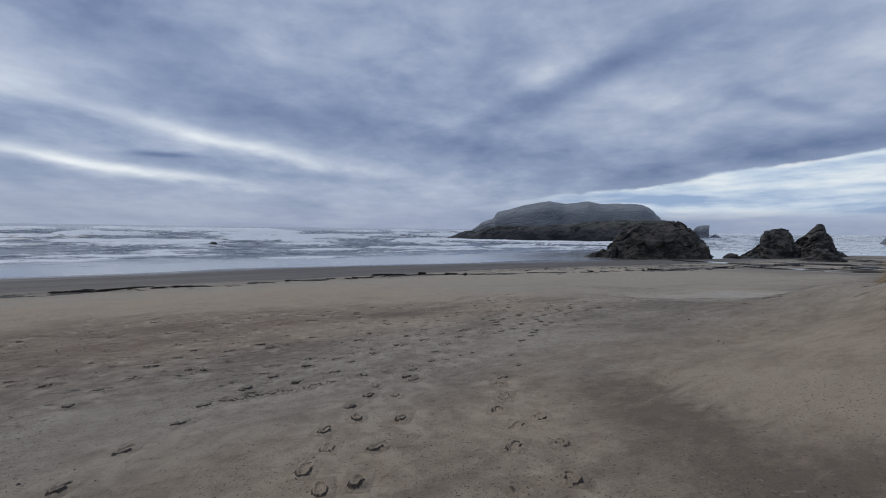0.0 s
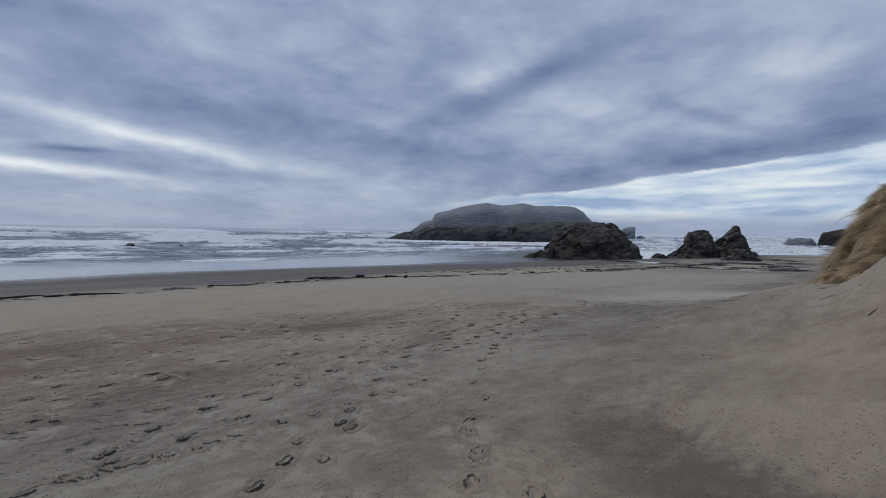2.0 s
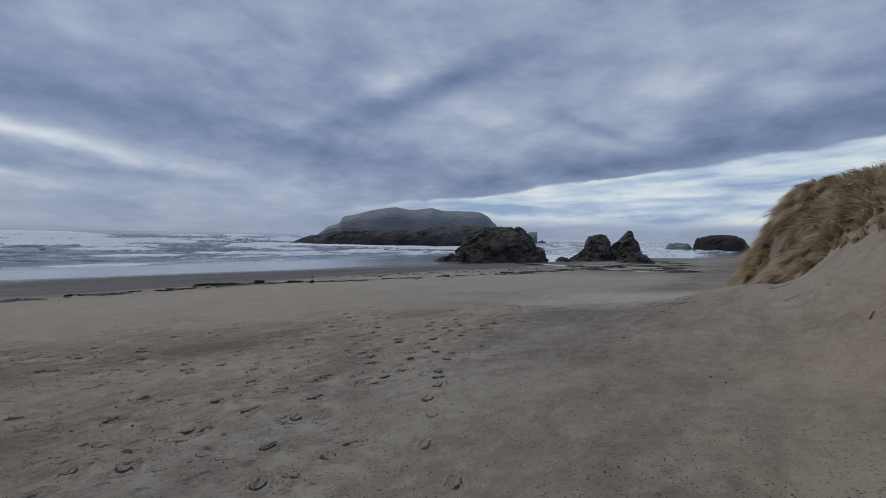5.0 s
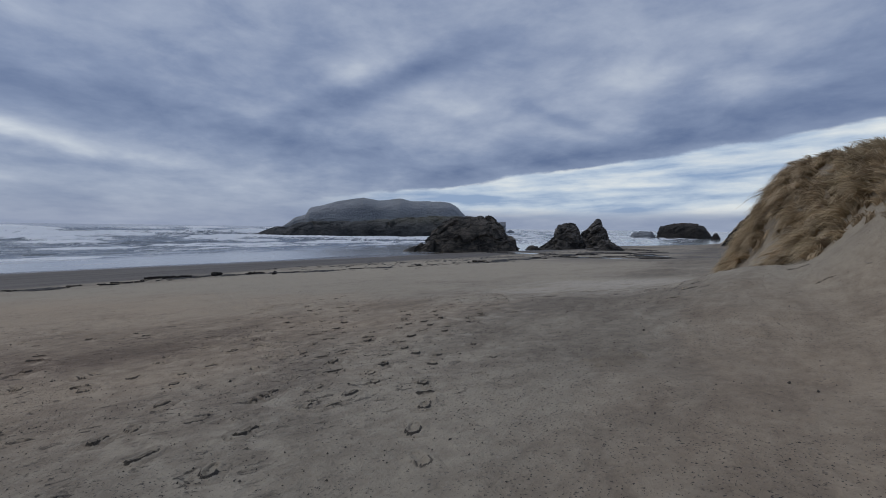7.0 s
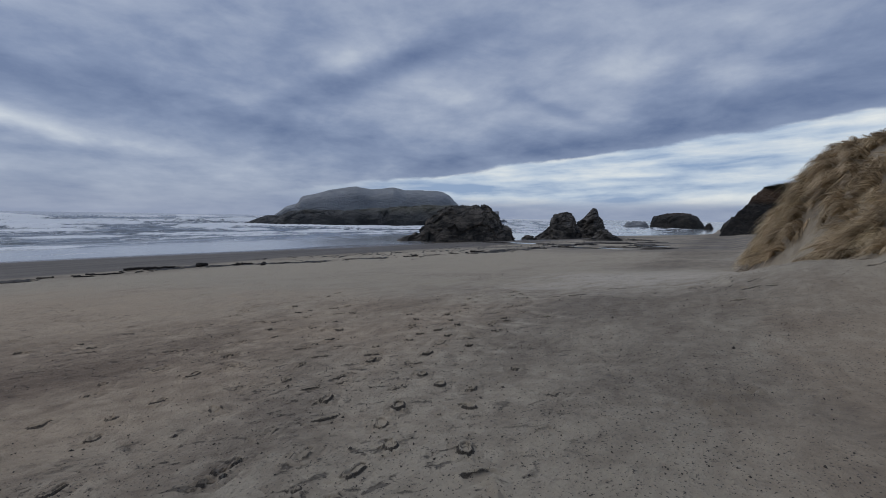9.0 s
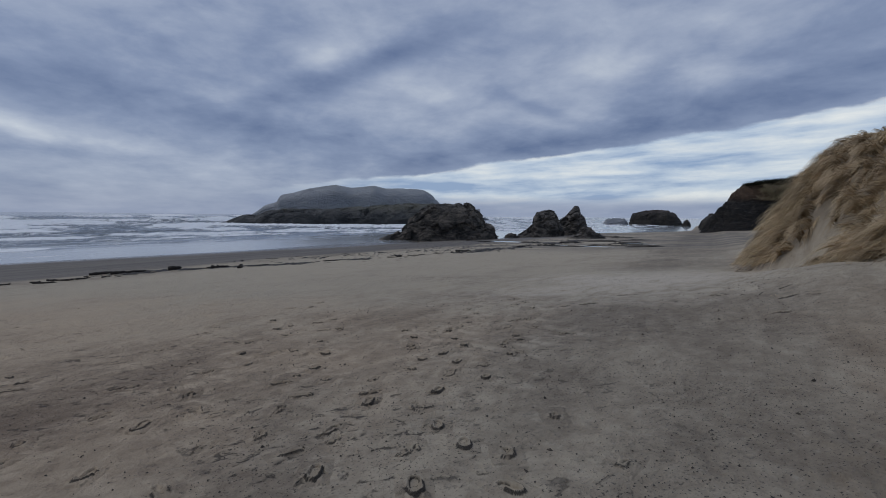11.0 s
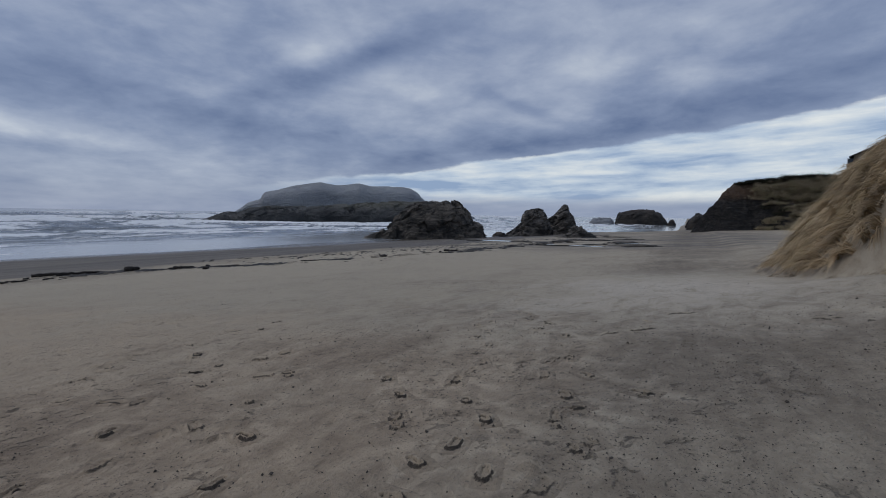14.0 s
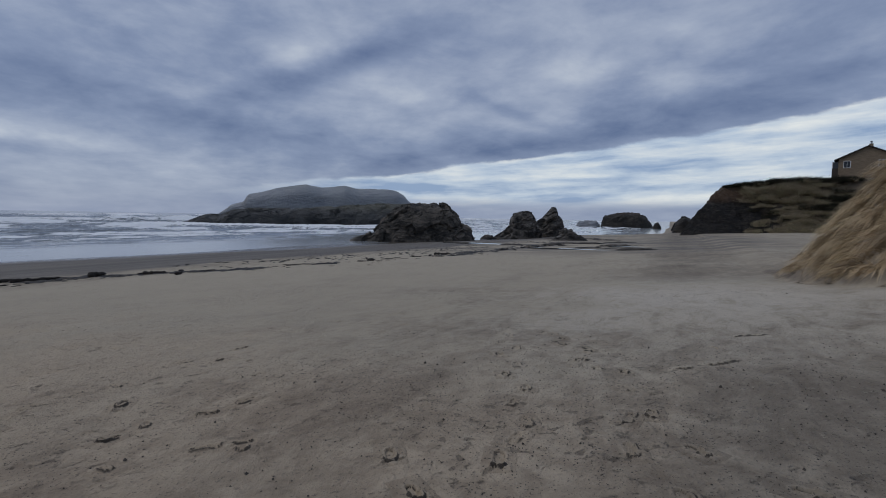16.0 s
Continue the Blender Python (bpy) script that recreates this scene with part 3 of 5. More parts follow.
# ---- ground ----
def build_ground():
    r = graded((-5000, -500, 900, 80), (-500, -60, 60, 3), (-60, -7, 3, 0.2), (-7, 17, 0.05, 0.05), (17, 40, 0.06, 0.35),
               (40, 130, 0.35, 2.0), (130, 600, 3, 60), (600, 5000, 80, 900))
    s = graded((-5000, -400, 900, 60), (-400, -20, 40, 0.6), (-20, 0, 0.5, 0.08), (0, 14, 0.05, 0.05), (14, 40, 0.09, 0.4),
               (40, 100, 0.4, 2.0), (100, 600, 3, 60), (600, 5000, 80, 900))
    R, S = np.meshgrid(r, s, indexing="ij")
    X, Y = to_xy(R, S)
    Z = terrain(X, Y)
    close = (R > -8) & (R < 40) & (S > -4) & (S < 30)
    Z[close] += (0.010 + 0.014 * smooth(4.5, 9.0, S[close])) * fbm(X[close] * 2.6, Y[close] * 2.6, 0, 5, 31, 0.6) + 0.004 * fbm(R[close] * 1.2, S[close] * 9.0, 0, 3, 37)
    # crusted lumps broken out of the surface
    lump = smooth(0.42, 0.62, fbm(R[close] * 0.8, S[close] * 2.4, 0, 4, 51)) * smooth(0.1, 0.5, fbm(X[close] * 9, Y[close] * 9, 0, 2, 53))
    Z[close] += 0.035 * lump
    face = dune(R[close], S[close])[1]
    Z[close] += 0.10 * smooth(0.05, 0.2, face) * fbm(R[close] * 1.5, S[close] * 2.2, 0, 4, 57, 0.55, True) * smooth(16, 19, R[close])
    dry = np.zeros_like(R)
    fine = Z.copy()
    cx, cy, cz, cd = X[close], Y[close], Z[close], dry[close]
    Z[close] = press(cx, cy, cz, cd)
    dry[close] = cd
    me = quads("ground", np.stack([X.ravel(), Y.ravel(), Z.ravel()], 1), grid_faces(*R.shape), SAND)
    a = me.attributes.new("dry", "FLOAT", "POINT")
    a.data.foreach_set("value", dry.ravel().astype(np.float32))
    up, q = dune(R, S)
    bank = smooth(0.02, 0.14, q + 0.08 * vnoise(R * 1.1, S * 1.3, 0, 58)) * smooth(0.5, 1.6, up) * smooth(16, 20, R) * (R < 60)
    a = me.attributes.new("bank", "FLOAT", "POINT")
    a.data.foreach_set("value", np.maximum(bank * 0.45, smooth(0.05, 0.13, q + 0.05 * vnoise(R * 1.7, S * 2.0, 0, 59)) * (0.4 + 0.6 * smooth(22.5, 24.5, R)) * smooth(20, 23, R) * (R < 34)).ravel().astype(np.float32))
    ob = new("ground", me)
    tagged(ob, "grey-brown beach sand with footprints and a wet foreshore", "beach", kind="structure")
    # each print in full detail, as a piece of the beach
    coarse = [np.meshgrid(np.arange(-0.20, 0.2001, g), np.arange(-0.13, 0.1301, g), indexing="ij") + [g] for g in (0.0082, 0.0150)]
    for k, (px, py, a, deep, size, facing) in enumerate(footprint_rows()):
        pr, ps = to_rs(px, py)
        if not (-6.5 < pr < 16.5 and 0.3 < ps < 13.5):
            continue
        u, v, cell = coarse[0 if k < 165 and deep > 0.45 else 1]
        faces = grid_faces(*u.shape)
        dx, dy = u * math.cos(a) - v * math.sin(a), u * math.sin(a) + v * math.cos(a)
        R1, S1 = to_rs(px + dx, py + dy)
        # height of the undisturbed surface round the print
        i0, j0 = np.searchsorted(r, R1) - 1, np.searchsorted(s, S1) - 1
        fr, fs = (R1 - r[i0]) / (r[i0 + 1] - r[i0]), (S1 - s[j0]) / (s[j0 + 1] - s[j0])
        z = fine[i0, j0] * (1 - fr) * (1 - fs) + fine[i0 + 1, j0] * fr * (1 - fs) + fine[i0, j0 + 1] * (1 - fr) * fs + fine[i0 + 1, j0 + 1] * fr * fs
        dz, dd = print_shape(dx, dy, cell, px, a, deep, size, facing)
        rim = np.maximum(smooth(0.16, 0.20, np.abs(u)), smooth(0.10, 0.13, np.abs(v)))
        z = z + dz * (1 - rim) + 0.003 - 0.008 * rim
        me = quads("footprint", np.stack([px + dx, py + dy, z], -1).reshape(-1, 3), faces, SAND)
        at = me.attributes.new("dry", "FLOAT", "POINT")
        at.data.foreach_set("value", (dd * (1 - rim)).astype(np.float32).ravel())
        new("footprint", me).parent = ob
    # low broken edges where the wind undercuts the crust, face shade painted in
    for x0, y0, x1, y1 in EDGES:
        a, long = math.atan2(y1 - y0, x1 - x0), math.hypot(x1 - x0, y1 - y0)
        u, v = np.meshgrid(np.arange(-0.1, long + 0.1, 0.014), np.arange(-0.24, 0.2401, 0.011), indexing="ij")
        px, py = x0 + u * math.cos(a) - v * math.sin(a), y0 + u * math.sin(a) + v * math.cos(a)
        R1, S1 = to_rs(px, py)
        i0, j0 = np.searchsorted(r, R1) - 1, np.searchsorted(s, S1) - 1
        fr, fs = (R1 - r[i0]) / (r[i0 + 1] - r[i0]), (S1 - s[j0]) / (s[j0 + 1] - s[j0])
        z = fine[i0, j0] * (1 - fr) * (1 - fs) + fine[i0 + 1, j0] * fr * (1 - fs) + fine[i0, j0 + 1] * (1 - fr) * fs + fine[i0 + 1, j0 + 1] * fr * fs
        w = v + 0.16 * vnoise(u * 2.6 + x0, 0.5, 0, 91) + 0.06 * vnoise(u * 9 + y0, 1.5, 0, 92) + 0.025 * vnoise(u * 30, v * 20, 0, 94)
        on = smooth(-0.05, 0.1, u) * (1 - smooth(long - 0.1, long + 0.05, u)) * smooth(-0.10, 0.15, vnoise(u * 5.5 + y0 * 3, v * 3.0, 0, 93)) * smooth(0.24, 0.10, np.abs(v))
        rim = smooth(0.18, 0.24, np.abs(v))
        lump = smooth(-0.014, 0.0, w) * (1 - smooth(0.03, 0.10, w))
        # thin dark line along the face: its shade, carried in the colour
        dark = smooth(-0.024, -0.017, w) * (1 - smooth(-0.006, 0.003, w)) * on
        z = z + 0.022 * on * lump + 0.003 - 0.008 * rim
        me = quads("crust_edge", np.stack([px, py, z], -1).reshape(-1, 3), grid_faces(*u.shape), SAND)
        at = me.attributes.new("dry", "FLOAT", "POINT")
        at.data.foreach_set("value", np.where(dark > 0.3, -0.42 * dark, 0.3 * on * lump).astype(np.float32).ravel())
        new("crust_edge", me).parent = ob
    return ob


EDGES = [(6.9, 14.72, 7.68, 14.42), (8.9, 15.32, 9.4, 15.05), (9.42, 13.3, 9.2, 12.6), (9.2, 13.7, 9.42, 13.0), (8.0, 11.4, 8.35, 10.7), (8.3, 12.1, 9.4, 11.4), (9.4, 12.6, 10.4, 12.9),
         (11.2, 12.3, 11.6, 12.0), (9.2, 9.9, 9.6, 9.4), (10.7, 11.0, 11.2, 10.6), (6.5, 12.0, 7.1, 12.2)]
ground = build_ground()


def ground_z(x, y):
    return float(terrain(np.array([x]), np.array([y]))[0])


# ---- sea ----
def build_sea():
    r = graded((-5000, -500, 700, 12), (-500, -120, 10, 2.4), (-120, 260, 1.2, 2.0), (260, 600, 2, 9), (600, 5000, 12, 700))
    s = graded((-60, 46, 6, 0.8), (46, 70, 0.5, 0.4), (70, 190, 0.4, 0.6), (190, 460, 0.7, 2.4), (460, 900, 3, 20), (900, 5200, 30, 700))
    R, S = np.meshgrid(r, s, indexing="ij")
    X, Y = to_xy(R, S)
    Z = np.zeros_like(R)
    foam = np.zeros_like(R)
    away = S                                   # beyond the bluff the shore bends towards the land
    S = S + 55 * smooth(112, 190, R)
    for i, (at, high, wide) in enumerate(BREAKERS):
        line = at + at * 0.05 * vnoise(R / (18 + at * 0.22), i * 3.3, 0, 61) + 1.2 * vnoise(R / 6.0, i * 1.7, 0, 62)
        power = smooth(-0.12, 0.42, fbm(R / (8 + at * 0.09) + i * 7.7, i * 2.1, 0, 2, 63))
        d = (S - line) / wide
        hump = np.where(d < 0, np.exp(-(d / 0.45) ** 2), np.exp(-(d / 1.5) ** 2))
        Z += high * (0.35 + 0.65 * power) * hump
        wash = np.where(d < 0, np.exp(np.minimum(d, 0) / 1.9), np.exp(-(d / 0.45) ** 2))
        foam = np.maximum(foam, wash * (0.30 + 0.75 * power))
    chop = smooth(64, 90, S)
    fade = 1 - smooth(500, 1500, S)
    Z += chop * fade * (0.30 * fbm(R * 0.12, S * 0.34, 0, 4, 71, 0.55, True) + 0.05 * fbm(R * 0.5, S * 0.9, 0, 3, 73))
    streak = smooth(-0.1, 0.6, fbm(R * 0.022, S * 0.15, 0, 4, 75))
    foam = np.maximum(foam, 0.50 * streak * chop * (1 - smooth(260, 420, S)))
    foam *= 1 - smooth(800, 1800, S)
    # thin lines of foam left by the wash
    edge = 61.0 + 2.5 * vnoise(R * 0.05, 0.5, 0, 81) + 1.0 * vnoise(R * 0.2, 1.5, 0, 82)
    foam = np.maximum(foam, 0.5 * np.exp(-((S - edge - 4.5) / 0.6) ** 2) * smooth(-0.1, 0.5, vnoise(R * 0.07, 2.2, 0, 83)))
    me = quads("sea", np.stack([X.ravel(), Y.ravel(), SEA_Z + Z.ravel()], 1), grid_faces(*R.shape), SEA)
    a = me.attributes.new("foam", "FLOAT", "POINT")
    a.data.foreach_set("value", foam.ravel().astype(np.float32))
    tagged(new("sea", me), "grey-blue sea with white lines of breakers", "sea", kind="structure")


# distance out, height, width
BREAKERS = [(80, 0.16, 1.4), (88, 0.25, 1.6), (97, 0.35, 1.8), (107, 0.4, 2.0), (118, 0.55, 2.3), (131, 0.6, 2.5), (145, 0.75, 2.8), (162, 0.85, 3.0), (182, 1.0, 3.4),
            (206, 1.2, 3.8), (234, 1.5, 4.4), (268, 1.9, 5.0), (310, 2.3, 6.0), (365, 2.4, 7.0), (440, 2.6, 11.0), (540, 2.8, 16.0), (680, 2.8, 24.0)]
build_sea()


# ---- rocks ----
def blocks(x, y, z, seed):
    """Broken faces: round scattered centres, each with its own step and tilt."""
    ix, iy, iz = (np.floor(q).astype(np.int64) for q in (x, y, z))
    best, out = np.full(x.shape, 1e9), np.zeros(x.shape)
    for dx in (-1, 0, 1):
        for dy in (-1, 0, 1):
            for dz in (-1, 0, 1):
                cx, cy, cz = ix + dx, iy + dy, iz + dz
                ex = x - cx - _hash(cx, cy, cz, seed)
                ey = y - cy - _hash(cx, cy, cz, seed + 1)
                ez = z - cz - _hash(cx, cy, cz, seed + 2)
                d = ex * ex + ey * ey + ez * ez
                h = _hash(cx, cy, cz, seed + 3) * 1.4 - 0.7
                tilt = ex * (_hash(cx, cy, cz, seed + 4) - 0.5) + ez * (_hash(cx, cy, cz, seed + 5) - 0.5) + ey * (_hash(cx, cy, cz, seed + 6) - 0.5)
                near = d < best
                out = np.where(near, h + 1.9 * tilt, out)
                best = np.where(near, d, best)
    return out


def add_slabs(me, us, hs, base, deep, lean, count, big, seed):
    """Angular blocks that stand proud of a crag, all tipped the same way as its layers."""
    rng = np.random.default_rng(seed)
    bm = bmesh.new()
    bm.from_mesh(me)
    dip = Matrix.Rotation(radians(rng.uniform(-35, -20)), 3, "Y")
    top = max(hs)
    for i in range(count):
        u = rng.uniform(us[0] * 0.92, us[-1] * 0.92)
        h = float(np.interp(u, us, hs)) - base
        w = rng.uniform(-1, 1)
        reach = deep * (0.35 + 0.65 * min(max(h / (top - base), 0.25), 1.0))
        size = big * rng.uniform(0.45, 1.0) * min(1.0, 0.35 + h / (top - base))
        z = base + h * (1 - abs(w) ** 2.2) ** 0.5 * (0.97 if i % 3 else 1.03)
        c = Vector((u, w * reach + lean * (z - base), z - size * 0.22))
        dims = size * np.array([rng.uniform(0.6, 1.1), rng.uniform(0.6, 1.1), rng.uniform(0.5, 0.9)])
        pts = [bm.verts.new(c + dip @ Vector(tuple(np.sign(rng.normal(size=3)) * dims * rng.uniform(0.45, 1.0, 3)))) for _ in range(13)]
        out = bmesh.ops.convex_hull(bm, input=pts)
        bmesh.ops.delete(bm, geom=[v for v in out["geom_interior"] if isinstance(v, bmesh.types.BMVert)], context="VERTS")
    bm.to_mesh(me)
    bm.free()


def sea_rock(name, x, y, yaw, outline, deep, mat, label, seed, lean=0.0, crag=0.5, cell=0.8, cols=120, rows=70, lift=1.0, base=-3.6, group="", steep=0.55, soft=False, slabs=0, big=1.0, sink=0.0):
    """A crag over a straight base line: the outline gives its height along it, crag and cell the size of its broken faces."""
    u = np.linspace(outline[0][0], outline[-1][0], cols)
    us, hs = zip(*outline)
    h = np.interp(u, us, hs)
    h = np.convolve(np.pad(h, 2, "edge"), np.ones(5) / 5, "valid")
    h = np.maximum(h - base, 0.15)
    v = np.linspace(0, math.pi, rows)
    Uq, V = np.meshgrid(u, v, indexing="ij")
    H = np.broadcast_to(h[:, None], Uq.shape)
    span = np.clip(h / h.max(), 0.25, 1.0)[:, None]
    W = -np.sign(np.cos(V)) * np.abs(np.cos(V)) ** 0.8 * deep * (0.35 + 0.65 * span)
    Zq = H * np.abs(np.sin(V)) ** steep
    P = np.stack([Uq, W + lean * Zq, Zq + base], -1)
    # outward direction of the smooth form
    du = np.gradient(P, axis=0)
    dv = np.gradient(P, axis=1)
    nrm = np.cross(dv, du)
    nrm /= np.linalg.norm(nrm, axis=-1, keepdims=True) + 1e-9
    nrm *= np.sign(np.sum(nrm * np.stack([0 * Uq, W, Zq + 0.2], -1), -1, keepdims=True).mean())
    px, py, pz = (P[..., i] / cell for i in range(3))
    a = px * 0.8 + pz * 0.7
    b = -px * 0.5 + pz * 0.9
    wob = 0.35 * fbm(px, py, pz, 2, seed + 1)
    n = fbm(px * 0.30, py * 0.30, pz * 0.30, 3, seed) * 1.0
    n = n + 1.0 * blocks(a * 0.24 + wob, py * 0.4 + wob, b * 0.62, seed + 3) + 0.52 * blocks(a * 0.5 + wob, py * 0.9, b * 1.5 + wob, seed + 5) + 0.12 * blocks(a * 1.2, py * 1.9, b * 3.6, seed + 9)
    n = n + 0.14 * fbm(a * 0.9, py * 1.6, b * 3.5, 4, seed + 7, 0.6, True)
    n = np.clip(n, -1.5, 0.8)
    keep = np.sin(V)[..., None] ** 0.3
    P = P + nrm * (crag * n)[..., None] * np.maximum(keep, 0.35)
    me = quads(name, P.reshape(-1, 3), grid_faces(*Uq.shape), mat, soft)
    if slabs:
        add_slabs(me, us, hs, base, deep, lean, slabs, big, seed)
    ob = new(name, me)
    ob.matrix_world = pose(x, y, -sink, 0, 0, yaw)
    return tagged(ob, label, "rock", group)


def build_rocks():
    sea_rock("sea_rock", 40.3, 92.0, -23.4, [(-11.4, -3.4), (-9.2, -2.4), (-7.1, -1.0), (-5.6, 1.2), (-4.6, 2.4), (-3.1, 3.1), (-0.1, 3.5), (3.3, 3.75), (5.2, 3.4), (6.1, 2.7),
             (7.1, 1.7), (8.5, 0.0), (9.9, -1.1), (10.8, -2.8)], 6.0, BASALT, "broad black craggy sea rock standing on wet sand", 11, 0.1, 0.68, 1.6, 220, 130, slabs=12, big=1.0)
    sea_rock("sea_rock", 67.7, 97.2, -36.3, [(-5.4, -2.7), (-3.2, -1.3), (-1.9, 0.0), (-1.6, 1.9), (-1.1, 2.6), (1.3, 3.0), (2.7, 2.6), (3.1, 0.8), (4.9, -2.4)], 3.2, DRY_BASALT,
             "blocky dark sea rock with a flat top", 23, 0.0, 0.62, 1.0, 180, 120, steep=0.26, slabs=14, big=1.0, sink=0.45)
    sea_rock("sea_rock", 78.7, 98.7, -40.1, [(-6.6, -2.6), (-4.3, 0.4), (-2.4, 1.7), (-1.2, 3.1), (-0.6, 4.0), (-0.1, 4.0), (0.2, 2.6), (1.2, 1.5), (1.6, 0.0), (2.8, -1.3), (4.5, -2.9)], 3.6, DRY_BASALT,
             "pointed dark sea rock beside a blocky one", 37, 0.0, 0.70, 1.0, 180, 120, steep=0.40, slabs=14, big=1.0, sink=0.45)
    sea_rock("sea_rock", 56.5, 69.8, -41.2, [(-2.9, -2.3), (-1.7, -1.1), (-0.6, -0.1), (0.4, -0.5), (1.6, -1.3), (3.0, -2.3)], 1.6, DRY_BASALT, "low dark wedge of rock on the sand", 41, 0.0, 0.3, 0.7, 90, 60, base=-2.8, slabs=10, big=0.6)
    sea_rock("sea_rock", 59.2, 96.8, -32.5, [(-1.7, -3.2), (-1.0, -2.3), (-0.1, -2.1), (2.6, -2.9)], 0.9, BASALT, "small dark rock on wet sand", 43, 0.0, 0.15, 0.5, 40, 30)
    sea_rock("rock_island", 58.0, 223.4, -14.6, [(-54.5, -3.0), (-45.9, 0.5), (-40.5, 0.4), (-36.5, 2.4), (-31.1, 3.2), (-12.9, 3.4), (-0.3, 4.3), (14.4, 6.0), (28.6, 6.4), (44.7, 6.3), (50.3, 4.8),
             (57.0, -2.5)], 16.0, ISLAND, "long low dark rock island in the surf", 53, 0.05, 0.9, 2.6, 220, 60, steep=0.5)
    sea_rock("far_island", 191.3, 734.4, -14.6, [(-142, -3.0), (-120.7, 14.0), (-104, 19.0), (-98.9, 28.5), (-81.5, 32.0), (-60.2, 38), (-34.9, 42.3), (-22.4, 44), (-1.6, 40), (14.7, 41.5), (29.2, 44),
             (46.9, 40), (86.2, 40.8), (101.6, 40), (113.3, 33.5), (125.0, 23.0), (128.9, 17.4), (142.7, -2.0)], 70.0, HAZED_ROCK, "large flat-topped island far out, coloured pale with haze", 67, 0.0, 1.1, 26.0, 240, 70, steep=0.3, soft=True)
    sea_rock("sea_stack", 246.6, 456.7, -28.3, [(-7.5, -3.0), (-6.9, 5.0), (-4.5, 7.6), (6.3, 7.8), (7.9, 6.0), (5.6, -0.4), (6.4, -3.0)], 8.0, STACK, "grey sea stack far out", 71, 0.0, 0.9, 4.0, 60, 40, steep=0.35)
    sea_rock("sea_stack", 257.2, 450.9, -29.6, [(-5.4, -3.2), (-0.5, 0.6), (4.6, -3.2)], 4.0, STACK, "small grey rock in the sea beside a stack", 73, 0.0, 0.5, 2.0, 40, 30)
    sea_rock("sea_rock", 251.5, 227.9, -49.0, [(-16.5, -2.6), (-14.3, 4.0), (-9.3, 5.2), (-2.6, 6.1), (5.7, 5.8), (9.7, 3.6), (12.4, 0.2), (13.6, -2.6)], 10.0, BLUFF, "dark rounded rock at the far end of the beach", 79, 0.0, 0.8, 3.0, 100, 50, steep=0.42)
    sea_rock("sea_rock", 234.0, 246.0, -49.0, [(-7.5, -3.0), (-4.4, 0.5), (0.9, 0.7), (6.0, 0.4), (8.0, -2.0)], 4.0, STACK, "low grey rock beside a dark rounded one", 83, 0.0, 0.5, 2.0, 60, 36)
    sea_rock("sea_rock", 238.9, 196.1, -52.0, [(-3.0, -2.6), (-1.8, 0.2), (0.0, 0.9), (1.6, -2.6)], 2.0, BLUFF, "small dark rock far along the beach", 89, 0.0, 0.3, 1.2, 40, 30)
    sea_rock("sea_rock", 157.8, 120.9, -54.8, [(-5.0, -2.4), (-3.8, 1.0), (-1.7, 3.0), (0.4, 2.5), (4.0, -1.0), (9.0, 1.6), (14.0, -2.0)], 5.0, BLUFF, "dark broken rocks beyond the bluff", 97, 0.0, 0.5, 1.6, 70, 40)
    # low ledges baring the sand between the dune and the rocks
    for i, (r0, s0, w) in enumerate(((58, 10, 2.6), (60, 14, 3.2), (66, 12, 3.6), (68, 20, 2.4), (72, 16, 4.2), (78, 13, 3.4), (84, 21, 4.6), (90, 16, 4.0), (95, 25, 3.8), (101, 20, 5.0), (64, 24, 2.2))):
        x, y = to_xy(r0, s0)
        z = float(terrain(np.array([x]), np.array([y]))[0])
        sea_rock("rock_ledge", x, y, -44 + 7 * (i % 3 - 1), [(-w, z - 0.2), (-w * 0.6, z + 0.10), (0, z + 0.16), (w * 0.4, z + 0.09), (w, z - 0.2)], 0.55, BASALT, "low wet ledge of black rock in the sand", 140 + i,
                 0.0, 0.07, 0.5, 60, 24, base=z - 0.35, group="rock ledges on the beach flat")
    rng = np.random.default_rng(8)
    for r0, s0, w in ((78, 230, 3.0), (30, 138, 1.4), (38, 128, 1.0), (170, 180, 3.0), (186, 176, 2.0), (200, 182, 2.5)):
        x, y = to_xy(r0, s0)
        sea_rock("sea_rock", x, y, -30, [(-w, -3.4), (-w * 0.4, -2.5 + 0.15 * w), (w * 0.3, -2.4), (w, -3.4)], w * 0.6, BASALT, "small black rock awash in the surf", int(rng.integers(1000)), 0, 0.2, 0.8, 40, 26)


build_rocks()

STRAW = grass_material("marram_straw", (0.460, 0.340, 0.210), (0.950, 0.775, 0.525), (0.440, 0.390, 0.205), 0.30)
DEAD_STRAW = grass_material("dead_straw", (0.190, 0.150, 0.112), (0.420, 0.340, 0.250), (0.240, 0.195, 0.140), 0.5)
PALE_GRASS = grass_material("bluff_grass", (0.240, 0.190, 0.125), (0.500, 0.430, 0.300), (0.360, 0.345, 0.195), 0.6)
LEAF = grass_material("shrub_leaf", (0.016, 0.018, 0.011), (0.040, 0.042, 0.024), (0.055, 0.040, 0.025), 0.5)
DRIFT = plain("wet_driftwood", (0.018, 0.014, 0.011), 0.9, 0.5, 6.0, (1, 6, 6), per_object=0.4)
PALE_WOOD = plain("bleached_stick", (0.30, 0.26, 0.21), 0.8, 0.3, 20.0, (1, 6, 6))
WRACK = plain("seaweed_wrack", (0.022, 0.018, 0.014), 0.6, 0.5, 5.0, islands=0.5)
CLOD = plain("damp_sand_crumb", (0.060, 0.050, 0.041), 0.95, 0.4, 30.0, islands=0.6)
SHINGLE = plain("weathered_cedar_siding", (0.200, 0.155, 0.105), 0.85, 0.3, 3.0, (0.4, 0.4, 6.0))
